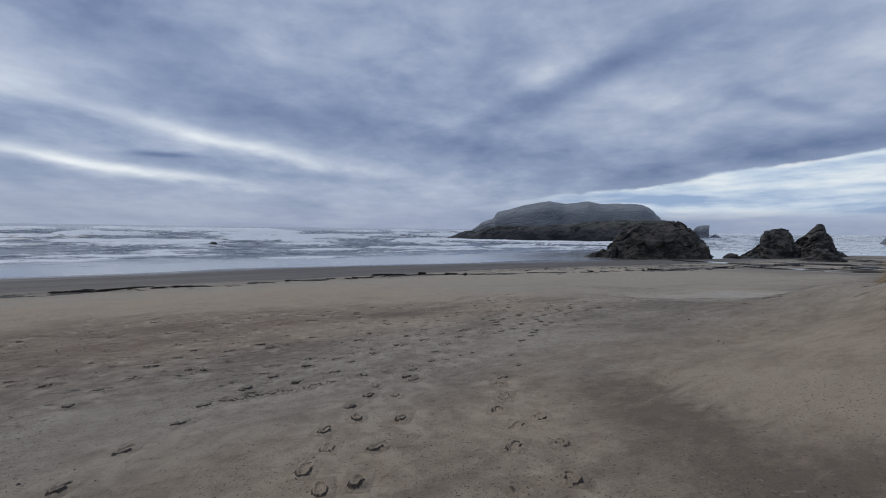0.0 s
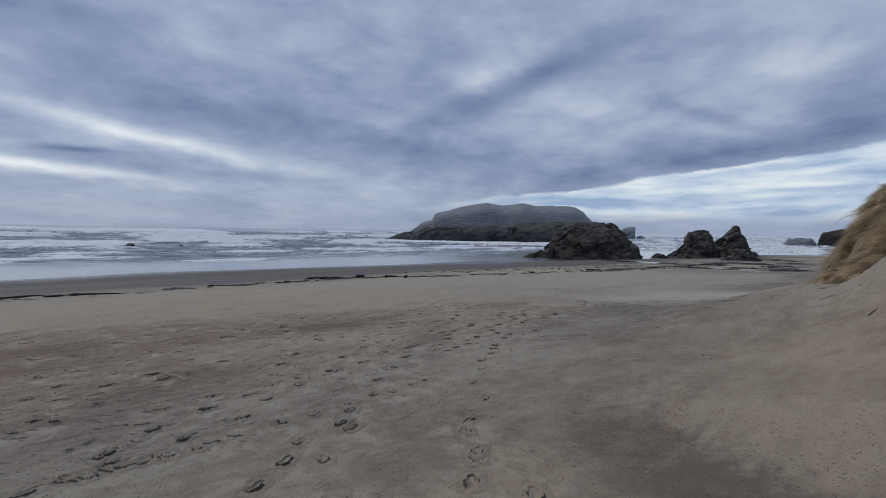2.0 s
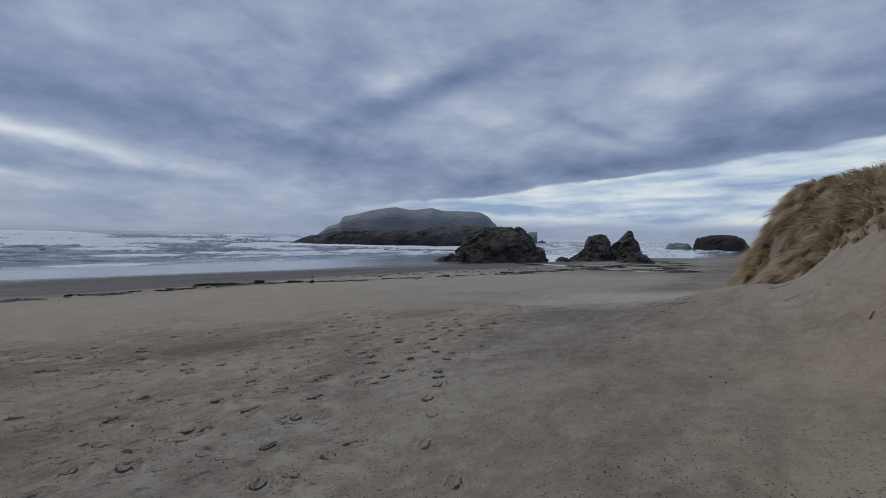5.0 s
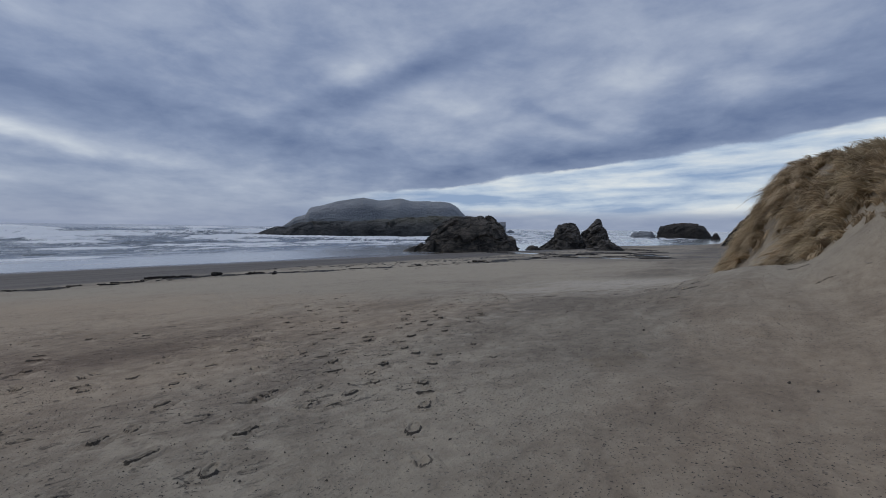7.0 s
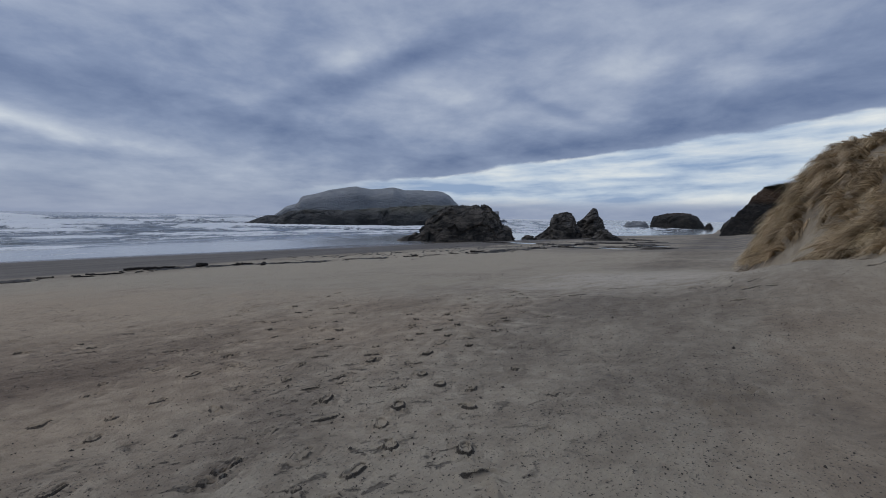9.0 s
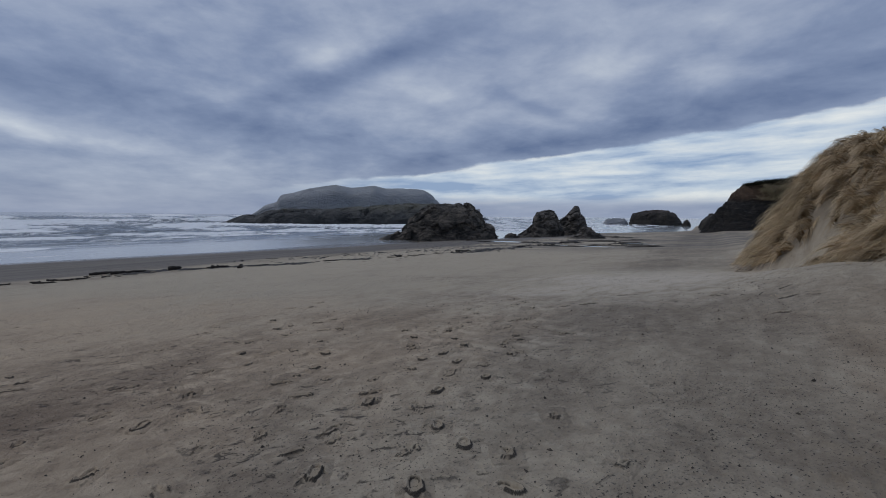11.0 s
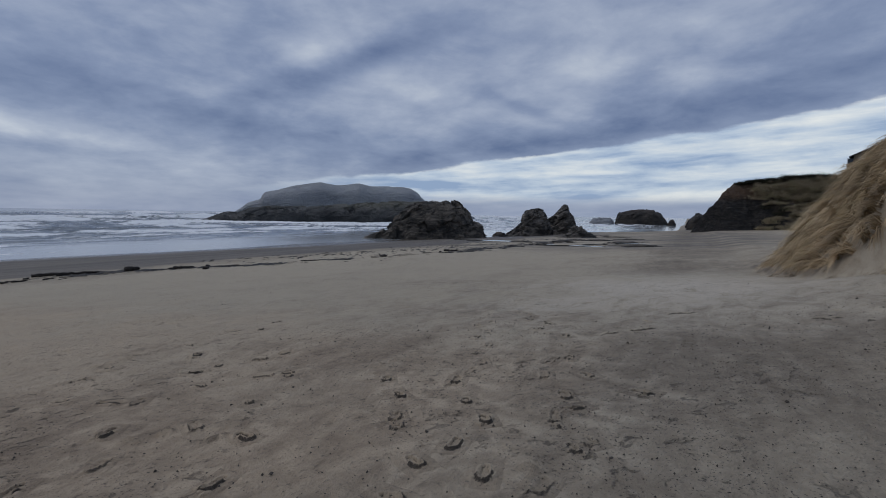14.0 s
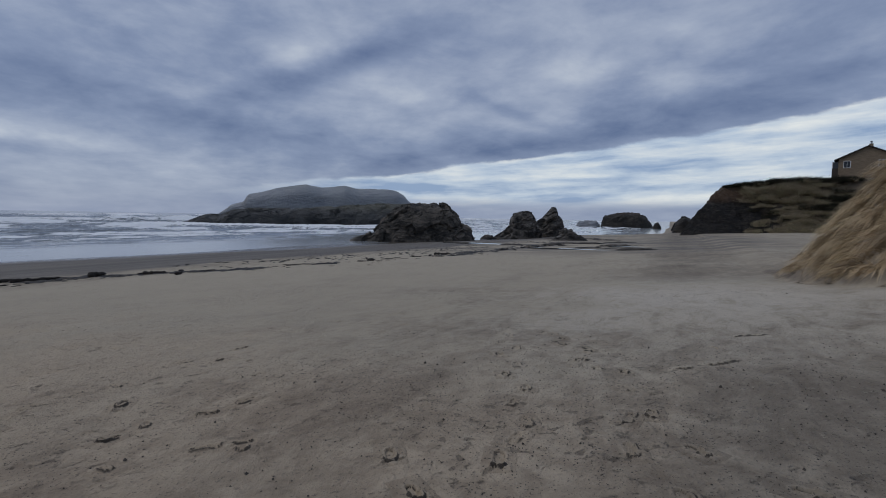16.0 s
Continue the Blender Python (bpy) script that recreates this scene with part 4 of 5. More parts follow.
ROOFING = plain("dark_roof_shingle", (0.050, 0.047, 0.045), 0.9, 0.3, 6.0)
WHITE_TRIM = plain("white_painted_wood", (0.72, 0.72, 0.70), 0.5, 0.06, 4.0)
DARK_WOOD = plain("dark_stained_wood", (0.045, 0.036, 0.028), 0.8, 0.3, 5.0)
METAL = plain("galvanised_flue", (0.32, 0.33, 0.34), 0.45, 0.15, 8.0, metal=0.8)


def pane_material():
    m, k, b = material("window_glass")
    b.inputs["Base Color"].default_value = (0.02, 0.025, 0.03, 1)
    b.inputs["Roughness"].default_value = 0.06
    return m


PANE = pane_material()


def pool_material():
    m, k, b = material("standing_water")
    pos = k.add("ShaderNodeTexCoord").outputs["Object"]
    b.inputs["Base Color"].default_value = (0.055, 0.055, 0.052, 1)
    b.inputs["Roughness"].default_value = 0.05
    b.inputs["IOR"].default_value = 1.33
    bump(k, b, k.noise(pos, 3.0, 4.0, 0.6), 0.12, 0.02)
    return m


POOL = pool_material()


def part(name, bm, mat, parent=None, label=""):
    """Links a bmesh as one mesh object, under a thing where one is given."""
    me = bpy.data.meshes.new(name)
    bm.to_mesh(me)
    bm.free()
    me.materials.append(mat)
    ob = new(name, me)
    if parent:
        ob.parent = parent
    if label:
        ob["label"] = label
    return ob


def box_bm(x0, y0, z0, x1, y1, z1, edge=0.0):
    bm = bmesh.new()
    bmesh.ops.create_cube(bm, size=1.0, matrix=Matrix.Translation(((x0 + x1) / 2, (y0 + y1) / 2, (z0 + z1) / 2)) @ Matrix.Diagonal((x1 - x0, y1 - y0, z1 - z0, 1)))
    if edge:
        bmesh.ops.bevel(bm, geom=list(bm.edges), offset=edge, segments=1, affect="EDGES")
    return bm


# ---- blades of grass ----
def blades(name, roots, aim, bend, length, width, mat, seed, levels=4, shade=None):
    """Ribbons that rise along aim and bow towards bend; all arrays have a row a blade."""
    rng = np.random.default_rng(seed)
    n = len(roots)
    t = np.linspace(0, 1, levels)[None, :, None]
    path = roots[:, None] + length[:, None, None] * (aim[:, None] * (t - 0.30 * t * t) + bend[:, None] * t * t)
    side = np.cross(aim, rng.normal(size=(n, 3)))
    side /= np.linalg.norm(side, axis=1, keepdims=True) + 1e-9
    w = width[:, None, None] * (1 - 0.86 * t ** 1.4) * 0.5
    a, b = path - side[:, None] * w, path + side[:, None] * w
    verts = np.stack([a, b], 2).reshape(-1, 3)
    base = (np.arange(n) * levels * 2)[:, None] + (np.arange(levels - 1) * 2)[None]
    faces = np.stack([base, base + 1, base + 3, base + 2], -1).reshape(-1, 4)
    me = quads(name, verts, faces, mat)
    at = me.attributes.new("along", "FLOAT", "POINT")
    at.data.foreach_set("value", np.broadcast_to(t[..., None], (n, levels, 2, 1)).astype(np.float32).ravel())
    if shade is not None:
        at = me.attributes.new("shade", "FLOAT", "POINT")
        at.data.foreach_set("value", np.repeat(shade, levels * 2).astype(np.float32))
    return new(name, me)


def unit(v):
    return v / (np.linalg.norm(v, axis=1, keepdims=True) + 1e-9)


GRASS_R = (13.2, 14.5, 15.5, 17, 19, 20.7, 21.1, 21.6, 22.1, 22.4, 22.8, 23.3, 25, 28, 31.5)
GRASS_S = (-0.6, 0.6, 1.3, 1.9, 2.3, 2.6, 2.1, 2.1, 2.2, 2.5, 2.95, 3.2, 3.45, 3.8, 3.6)


def dune_grass(name, r0, r1, tufts, per, seed, label):
    rng = np.random.default_rng(seed)
    r = rng.uniform(r0, r1, tufts * 3)
    s = rng.uniform(-7.5, 3.5, tufts * 3)
    edge = np.interp(r, GRASS_R, GRASS_S) + 0.10 * vnoise(r * 1.3, s * 0.7, 0, 6)
    thin = smooth(-0.75, -0.2, vnoise(r * 0.8, s * 0.9, 0, 15))
    keep = (s < edge) & (rng.uniform(size=len(r)) < 0.25 + 0.75 * thin) & (rng.uniform(size=len(r)) < np.where(s < -3, 0.45, 1.0))
    keep &= rng.uniform(size=len(r)) < smooth(31.6, 29.6, r)
    r, s = r[keep][:tufts], s[keep][:tufts]
    m = len(r)
    low = smooth(-1.2, 2.6, s)                       # near the foot the tufts hang down the face
    flow = 0.9 * vnoise(r * 0.45, s * 0.5, 0, 27) + 0.5 * vnoise(r * 1.6, s * 1.8, 0, 28)
    seaward = (-0.12 + 0.85 * low) + 0.32 * rng.normal(size=m)
    north = 0.10 * (1 - low) + 0.34 * flow + 0.32 * rng.normal(size=m)
    tall = (1.11 - 0.28 * low) * rng.uniform(0.50, 1.25, m) * (0.55 + 0.45 * thin[keep][:tufts])
    R, S = np.repeat(r, per) + rng.normal(0, 0.032, m * per), np.repeat(s, per) + rng.normal(0, 0.032, m * per)
    n = len(R)
    x, y = to_xy(R, S)
    roots = np.stack([x, y, terrain(x, y) - 0.03], 1)
    sw, no = np.repeat(seaward, per) + 0.08 * rng.normal(size=n), np.repeat(north, per) + 0.08 * rng.normal(size=n)
    lowb = np.repeat(low, per)
    hx, hy = to_xy(no, sw)
    aim = unit(np.stack([hx * 0.60, hy * 0.60, 1.0 - 0.40 * lowb + 0.12 * rng.normal(size=n)], 1))
    bend = np.stack([hx * 0.34, hy * 0.34, -0.05 - 0.72 * lowb - 0.12 * rng.uniform(size=n)], 1)
    length = np.repeat(tall, per) * rng.uniform(0.6, 1.15, n)
    width = rng.uniform(0.012, 0.030, n)
    shade = np.repeat(rng.uniform(0, 1, m) ** 1.4, per)
    ob = blades(name, roots, aim, bend, length, width, STRAW, seed + 1, 4, shade)
    tagged(ob, label, "grass", kind="stuff")


dune_grass("dune_grass", 13.0, 22.0, 2100, 32, 101, "straw-coloured marram grass on the near shoulder of the dune")
dune_grass("dune_grass", 22.0, 31.6, 2400, 33, 202, "windswept straw-coloured marram grass on the dune end")


def straw_litter():
    """Dead blades strewn over the bare bank of the dune."""
    rng = np.random.default_rng(231)
    n = 7000
    r = rng.uniform(17.5, 31.0, n)
    s = np.interp(r, GRASS_R, GRASS_S) + rng.uniform(-0.3, 1.1, n)
    keep = (vnoise(r * 1.6, s * 2.0, 0, 233) > 0.05) & (dune(r, s)[1] > 0.03)
    r, s = r[keep], s[keep]
    n = len(r)
    x, y = to_xy(r, s)
    a = rng.normal(2.2, 1.0, n)
    hx, hy = np.cos(a), np.sin(a)
    gz = (terrain(x + 0.1 * hx, y + 0.1 * hy) - terrain(x - 0.1 * hx, y - 0.1 * hy)) / 0.2
    aim = unit(np.stack([hx, hy, gz + rng.uniform(0.02, 0.25, n)], 1))
    bend = np.stack([rng.normal(0, 0.2, n), rng.normal(0, 0.2, n), rng.uniform(-0.2, -0.05, n)], 1)
    ob = blades("straw_litter", np.stack([x, y, terrain(x, y) + 0.01], 1), aim, bend, rng.uniform(0.05, 0.17, n), rng.uniform(0.006, 0.012, n), DEAD_STRAW, 235, 4, rng.uniform(0, 0.5, n))
    tagged(ob, "dead straw lying on the sandy bank of the dune", "straw", kind="stuff")


straw_litter()


# ---- bluff beyond the dune ----
BLUFF_EDGE = [(80.7, 68.8), (82.5, 64.4), (86.1, 60.5), (85.0, 54.0), (77.0, 44.0), (63.0, 32.6), (57.0, 20.0), (50.0, -40.0), (200.0, -80.0), (300.0, 40.0), (230.0, 112.0), (150.0, 98.0), (100.0, 80.0)]


def bluff_shape(x, y):
    """Height of the bluff above the datum and how far a place lies inside its foot."""
    d = np.full(x.shape, 1e9)
    inside = np.zeros(x.shape, bool)
    for (ax, ay), (bx, by) in zip(BLUFF_EDGE, BLUFF_EDGE[1:] + BLUFF_EDGE[:1]):
        t = np.clip(((x - ax) * (bx - ax) + (y - ay) * (by - ay)) / ((bx - ax) ** 2 + (by - ay) ** 2), 0, 1)
        d = np.minimum(d, np.hypot(x - ax - t * (bx - ax), y - ay - t * (by - ay)))
        inside ^= ((ay > y) != (by > y)) & (x < (bx - ax) * (y - ay) / (by - ay + 1e-12) + ax)
    d = np.where(inside, d, -d)
    wide = np.interp(y, (30, 50, 57, 62), (26, 20, 12, 6.8))
    top = 9.3 + 0.075 * np.clip(x - 86, 0, 60) + 0.35 * vnoise(x * 0.2, y * 0.2, 0, 111)
    q = np.clip(d / wide, 0, 1)
    face = np.where(q < 1, 0.8 * q + 0.2 * q ** 2, 1.0)
    rugged = smooth(54, 62, y)
    n = fbm(x * 0.32, y * 0.32, 0, 4, 113, 0.5, True) * 0.9 + fbm(x * 0.9, y * 0.9, 0, 3, 115) * 0.35
    ribs = fbm((x + 0.5 * y) * 0.8, (y - x) * 0.22, 0, 5, 117, 0.66, True)
    z = -1.9 + top * face + (n * (0.55 + 0.5 * rugged) + 1.9 * rugged * ribs) * np.sin(np.clip(q, 0, 1) * math.pi) ** 0.8
    return np.where(d > 0, z, -1.9 + d * 0.4), d, q


def bluff_material():
    """Dark layered rock at the nose, soil and thatch where plants cover the slope."""
    m, k, b = material("bluff_rock_and_soil")
    pos = k.add("ShaderNodeTexCoord").outputs["Object"]
    cover = k.add("ShaderNodeAttribute")
    cover.attribute_name = "cover"
    strata = k.noise(k.mapping(pos, rot=(0, radians(-48), radians(-32)), scale=(0.22, 0.5, 2.2)), 1.1, 7.0, 0.68, 0.9)
    fine = k.noise(pos, 3.5, 5.0, 0.65)
    big = k.noise(pos, 0.25, 3.0, 0.5)
    rock = k.mix(k.ramp(k.math("ADD", k.math("MULTIPLY", strata, 0.7), k.math("MULTIPLY", fine, 0.3)), 0.42, 0.72), (0.003, 0.003, 0.003), (0.044, 0.037, 0.031))
    z = k.add("ShaderNodeSeparateXYZ", Vector=pos).outputs[2]
    zz = k.math("ADD", z, k.math("MULTIPLY_ADD", big, 2.4, -1.2))
    rock = k.mix(k.math("MULTIPLY", k.ramp(zz, 4.4, 5.6), 0.9), rock, k.mix(fine, (0.040, 0.024, 0.014), (0.095, 0.056, 0.030)))
    soil = k.mix(k.ramp(fine, 0.3, 0.7), (0.060, 0.046, 0.031), (0.165, 0.130, 0.088))
    k.put(b.inputs["Base Color"], k.mix(cover.outputs["Fac"], rock, soil))
    b.inputs["Roughness"].default_value = 0.9
    bump(k, b, k.math("ADD", strata, k.math("MULTIPLY", fine, 0.5)), 0.9, 0.5)
    return m


def build_bluff():
    gx = graded((48, 74, 2.0, 0.6), (74, 112, 0.35, 0.6), (112, 300, 1.0, 14))
    gy = graded((-80, 20, 14, 1.5), (20, 50, 1.2, 0.5), (50, 84, 0.35, 0.6), (84, 114, 0.8, 3.0))
    X, Y = np.meshgrid(gx, gy, indexing="ij")
    Z, d, q = bluff_shape(X, Y)
    me = quads("bluff", np.stack([X.ravel(), Y.ravel(), Z.ravel()], 1), grid_faces(*X.shape), bluff_material(), False)
    cover = smooth(58.5, 55.0, Y + 2.4 * vnoise(X * 0.35, Y * 0.35, 0, 121) - 0.25 * np.clip(X - 88, -8, 8))
    cover = np.maximum(cover, smooth(0.9, 1.0, q) * 0.7 * (X < 115))
    a = me.attributes.new("cover", "FLOAT", "POINT")
    a.data.foreach_set("value", cover.ravel().astype(np.float32))
    ob = new("bluff", me)
    tagged(ob, "dark layered rock bluff with a grassy landward slope", "bluff", kind="structure")
    # grass on the slope
    rng = np.random.default_rng(131)
    n = 130000
    x, y = rng.uniform(60, 128, n), rng.uniform(28, 66, n)
    z, d, q = bluff_shape(x, y)
    grassy = smooth(58.5, 55.5, y + 2.4 * vnoise(x * 0.35, y * 0.35, 0, 121) - 0.25 * np.clip(x - 88, -8, 8)) * smooth(-0.65, 0.1, vnoise(x * 0.33, y * 0.33, z * 0.3, 133))
    keep = (d > 0.3) & (q < 0.995) & (rng.uniform(size=n) < grassy)
    x, y, z = x[keep], y[keep], z[keep]
    n = len(x)
    lean = rng.normal(size=(n, 2)) * 0.35 + np.array([-0.45, 0.1])
    aim = unit(np.stack([lean[:, 0], lean[:, 1], np.full(n, 1.0)], 1))
    bend = np.stack([lean[:, 0] * 0.5, lean[:, 1] * 0.5, np.full(n, -0.3)], 1)
    g = blades("bluff_grass", np.stack([x, y, z - 0.05], 1), aim, bend, rng.uniform(0.5, 1.2, n), rng.uniform(0.05, 0.10, n), PALE_GRASS, 135, 3)
    tagged(g, "pale dry grass on the slope of the bluff", "grass", kind="stuff")


build_bluff()


def shrub(size, seed, leaves, mat, label, leaf):
    """A wind-clipped shrub: forked stems and a crown of small leaves with gaps."""
    rng = np.random.default_rng(seed)
    ob = tagged(new("shrub"), label, "shrub", "shrubs on the bluff")
    bm = bmesh.new()
    for i in range(5):
        a, l = rng.uniform(0, 6.28), size * rng.uniform(0.4, 0.7)
        m = pose(0, 0, -0.1, rng.uniform(15, 50), 0, math.degrees(a)) @ Matrix.Translation((0, 0, l / 2))
        bmesh.ops.create_cone(bm, segments=5, radius1=0.05 * size, radius2=0.015 * size, depth=l, matrix=m)
    part("stem", bm, DARK_WOOD, ob)
    centres = rng.normal(size=(14, 3)) * np.array([0.42, 0.42, 0.14]) * size + np.array([0, 0, 0.30 * size])
    p = centres[rng.integers(0, 14, leaves)] + rng.normal(size=(leaves, 3)) * np.array([0.20, 0.20, 0.14]) * size
    p[:, 2] = np.maximum(p[:, 2], 0.02)
    aim = unit(rng.normal(size=(leaves, 3)) + np.array([0, 0, 0.6]))
    f = blades("foliage", p, aim, aim * 0.05, np.full(leaves, leaf), np.full(leaves, leaf * 0.55), mat, seed, 2)
    f.parent = ob
    return ob


def build_shrubs():
    dark = [shrub(1.5, 301 + i, 1100, LEAF, "low dark wind-clipped shrub on the bluff", 0.18) for i in range(3)]
    pale = [shrub(1.6, 321 + i, 1500, PALE_GRASS, "pale dry shrub on the slope of the bluff", 0.20) for i in range(3)]
    rng = np.random.default_rng(305)
    spots = []

    def at(bearing, share):
        """The place on the seaward slope in a direction from the beach, by its share of the way up."""
        t = np.linspace(70, 135, 400)
        x, y = 2.5 + t * math.sin(radians(bearing)), 11.4 + t * math.cos(radians(bearing))
        q = bluff_shape(x, y)[2]
        i = int(np.argmax(q >= share))
        return x[i], y[i]

    for i in range(60):                        # dark cap along the brow
        spots.append((*at(57.4 + 10.8 * i / 59, 0.985 + 0.01 * rng.uniform()), rng.uniform(0.5, 0.95) * (0.5 + 0.5 * (i > 4) + 0.4 * (i > 25)), dark))
    for i in range(54):                        # pale bushes under the brow
        spots.append((*at(rng.uniform(60.2, 66.0), rng.uniform(0.66, 0.97)), rng.uniform(0.7, 1.2), pale))
    for i in range(16):                        # brown thicket
        spots.append((*at(rng.uniform(65.2, 68.0), rng.uniform(0.45, 0.85)), rng.uniform(0.8, 1.3), dark))
    for i in range(5):
        spots.append((*at(rng.uniform(60.4, 63.5), rng.uniform(0.30, 0.6)), rng.uniform(0.5, 0.9), dark))
    for i in range(56):                        # dry growth at the foot
        spots.append((*at(rng.uniform(60.6, 67.0), rng.uniform(0.05, 0.55)), rng.uniform(0.45, 0.9), pale))
    used = set()
    for i, (x, y, k, kinds) in enumerate(spots):
        z = float(bluff_shape(np.array([x]), np.array([y]))[0][0])
        m = pose(x, y, z - 0.1, 0, 0, rng.uniform(0, 360))
        kind = kinds[i % 3]
        if kind.name in used:
            ob = copy_thing(kind, m)
        else:
            ob = kind
            ob.matrix_world = m
            used.add(kind.name)
        ob.scale = (k, k, k * 0.8)


build_shrubs()


# ---- house on the bluff ----
def build_house():
    ob = tagged(new("house"), "small cedar-sided house with a gable roof on the bluff", "house")
    w0, w1, ridge, eave, top = -4.2, 5.0, 0.3, 2.5, 4.75
    bm = bmesh.new()
    deep = 9.0
    outline = [(w0, -1.6), (w1, -1.6), (w1, eave), (ridge, top), (w0, eave)]
    front = [bm.verts.new((x, 0, z)) for x, z in outline]
    back = [bm.verts.new((x, deep, z)) for x, z in outline]
    bm.faces.new(front)
    bm.faces.new(back[::-1])
    for i in range(5):
        j = (i + 1) % 5
        bm.faces.new((front[j], front[i], back[i], back[j]))
    bmesh.ops.recalc_face_normals(bm, faces=bm.faces)
    wall = part("wall", bm, SHINGLE, ob)
    for z in np.arange(-0.2, 2.4, 0.28):
        part("siding_board", box_bm(w0, -0.03, z, w1, -0.004, z + 0.26, 0.008), SHINGLE, wall)
    for sgn, x_eave in ((-1, w0 - 0.7), (1, w1 + 0.5)):
        bm = bmesh.new()
        slope = (top - eave) / abs(ridge - (w0 if sgn < 0 else w1))
        z_eave = top - slope * abs(ridge - x_eave)
        vs = [bm.verts.new(v) for v in ((ridge, -0.5, top + 0.02), (x_eave, -0.5, z_eave + 0.02), (x_eave, deep + 0.5, z_eave + 0.02), (ridge, deep + 0.5, top + 0.02))]
        bm.faces.new(vs)
        ret = bmesh.ops.extrude_face_region(bm, geom=list(bm.faces))
        bmesh.ops.translate(bm, verts=[v for v in ret["geom"] if isinstance(v, bmesh.types.BMVert)], vec=(0, 0, 0.18))
        bmesh.ops.recalc_face_normals(bm, faces=bm.faces)
        part("roof", bm, ROOFING, ob)
    ch = part("chimney", box_bm(0.35, 2.0, 3.8, 1.0, 2.7, 5.5, 0.03), SHINGLE, ob, "square wooden chimney chase")
    bm = bmesh.new()
    bmesh.ops.create_cone(bm, cap_ends=True, segments=12, radius1=0.16, radius2=0.16, depth=0.5, matrix=Matrix.Translation((0.68, 2.35, 5.72)))
    bmesh.ops.create_cone(bm, cap_ends=True, segments=12, radius1=0.26, radius2=0.05, depth=0.14, matrix=Matrix.Translation((0.68, 2.35, 6.02)))
    part("flue", bm, METAL, ch, "metal flue cap")

    def window(x0, z0, x1, z1):
        win = part("window", box_bm(x0, -0.05, z0, x1, 0.02, z1), PANE, ob)
        for a in ((x0 - 0.09, z0 - 0.09, x1 + 0.09, z0), (x0 - 0.09, z1, x1 + 0.09, z1 + 0.09), (x0 - 0.09, z0, x0, z1), (x1, z0, x1 + 0.09, z1)):
            part("frame", box_bm(a[0], -0.10, a[1], a[2], -0.001, a[3], 0.01), WHITE_TRIM, win, "white painted frame")
        part("mullion", box_bm((x0 + x1) / 2 - 0.025, -0.075, z0, (x0 + x1) / 2 + 0.025, -0.052, z1), WHITE_TRIM, win)

    window(-3.3, 0.75, -2.35, 2.0)
    window(2.0, 0.75, 3.2, 2.0)
    # glazed porch on the seaward side
    porch = part("porch", box_bm(-5.2, 0.6, -1.6, -4.22, 6.5, 0.7, 0.02), DARK_WOOD, ob, "dark glazed side porch")
    part("pane", box_bm(-5.12, 0.66, 0.72, -4.26, 6.4, 2.0), PANE, porch)
    for y in (0.62, 2.5, 4.4, 6.3):
        part("post", box_bm(-5.22, y, 0.7, -5.10, y + 0.14, 2.15, 0.01), WHITE_TRIM, porch)
    ob.matrix_world = pose(121.9, 57.9, 11.9, 0, 0, -68.7)


build_house()


# ---- tide line ----
DRIFT_R = (-30, -1, 8, 16.6, 22.4, 27.7, 34, 46.8, 61, 80)
DRIFT_S = (36.0, 34.6, 33.0, 34.6, 35.2, 30.6, 26.5, 23.2, 21.2, 20.0)


def driftwood(length, girth, seed, mat=None):
    """A worn log or branch, bent, tapered and knotted, with broken ends."""
    rng = np.random.default_rng(seed)
    n, sides = 12, 8
    t = np.linspace(0, 1, n)
    cx = (t - 0.5) * length
    cy = 0.10 * length * np.sin(t * rng.uniform(2, 5) + rng.uniform(0, 6)) * rng.uniform(0.3, 1.0)
    cz = girth * 0.45 + 0.05 * length * np.abs(np.sin(t * 2.5 + rng.uniform(0, 6))) * rng.uniform(0, 0.6)
    rad = girth * (0.5 - 0.25 * t) * (1 + 0.25 * rng.normal(size=n))
    rad[0] *= 0.7
    rad[-1] *= 0.35
    bm = bmesh.new()
    rings = []
    for i in range(n):
        rings.append([bm.verts.new((cx[i] + rng.normal(0, 0.02 * girth), cy[i] + rad[i] * math.cos(a) * rng.uniform(0.8, 1.2), cz[i] + rad[i] * math.sin(a) * rng.uniform(0.75, 1.1)))
                      for a in np.linspace(0, 2 * math.pi, sides, endpoint=False)])
    for a, b in zip(rings, rings[1:]):
        for j in range(sides):
            bm.faces.new((a[j], a[(j + 1) % sides], b[(j + 1) % sides], b[j]))
    bm.faces.new(rings[0][::-1])
    bm.faces.new(rings[-1])
    return part("driftwood", bm, mat or DRIFT)


def lay(ob, x, y, turn, sink=0.02):
    """Lays a thing on the sand, tilted with it."""
    e = 0.4
    gx = (ground_z(x + e, y) - ground_z(x - e, y)) / (2 * e)
    gy = (ground_z(x, y + e) - ground_z(x, y - e)) / (2 * e)
    up = Vector((-gx, -gy, 1)).normalized()
    tilt = Vector((0, 0, 1)).rotation_difference(up).to_matrix().to_4x4()
    ob.matrix_world = Matrix.Translation((x, y, ground_z(x, y) - sink)) @ tilt @ pose(0, 0, 0, 0, 0, turn)


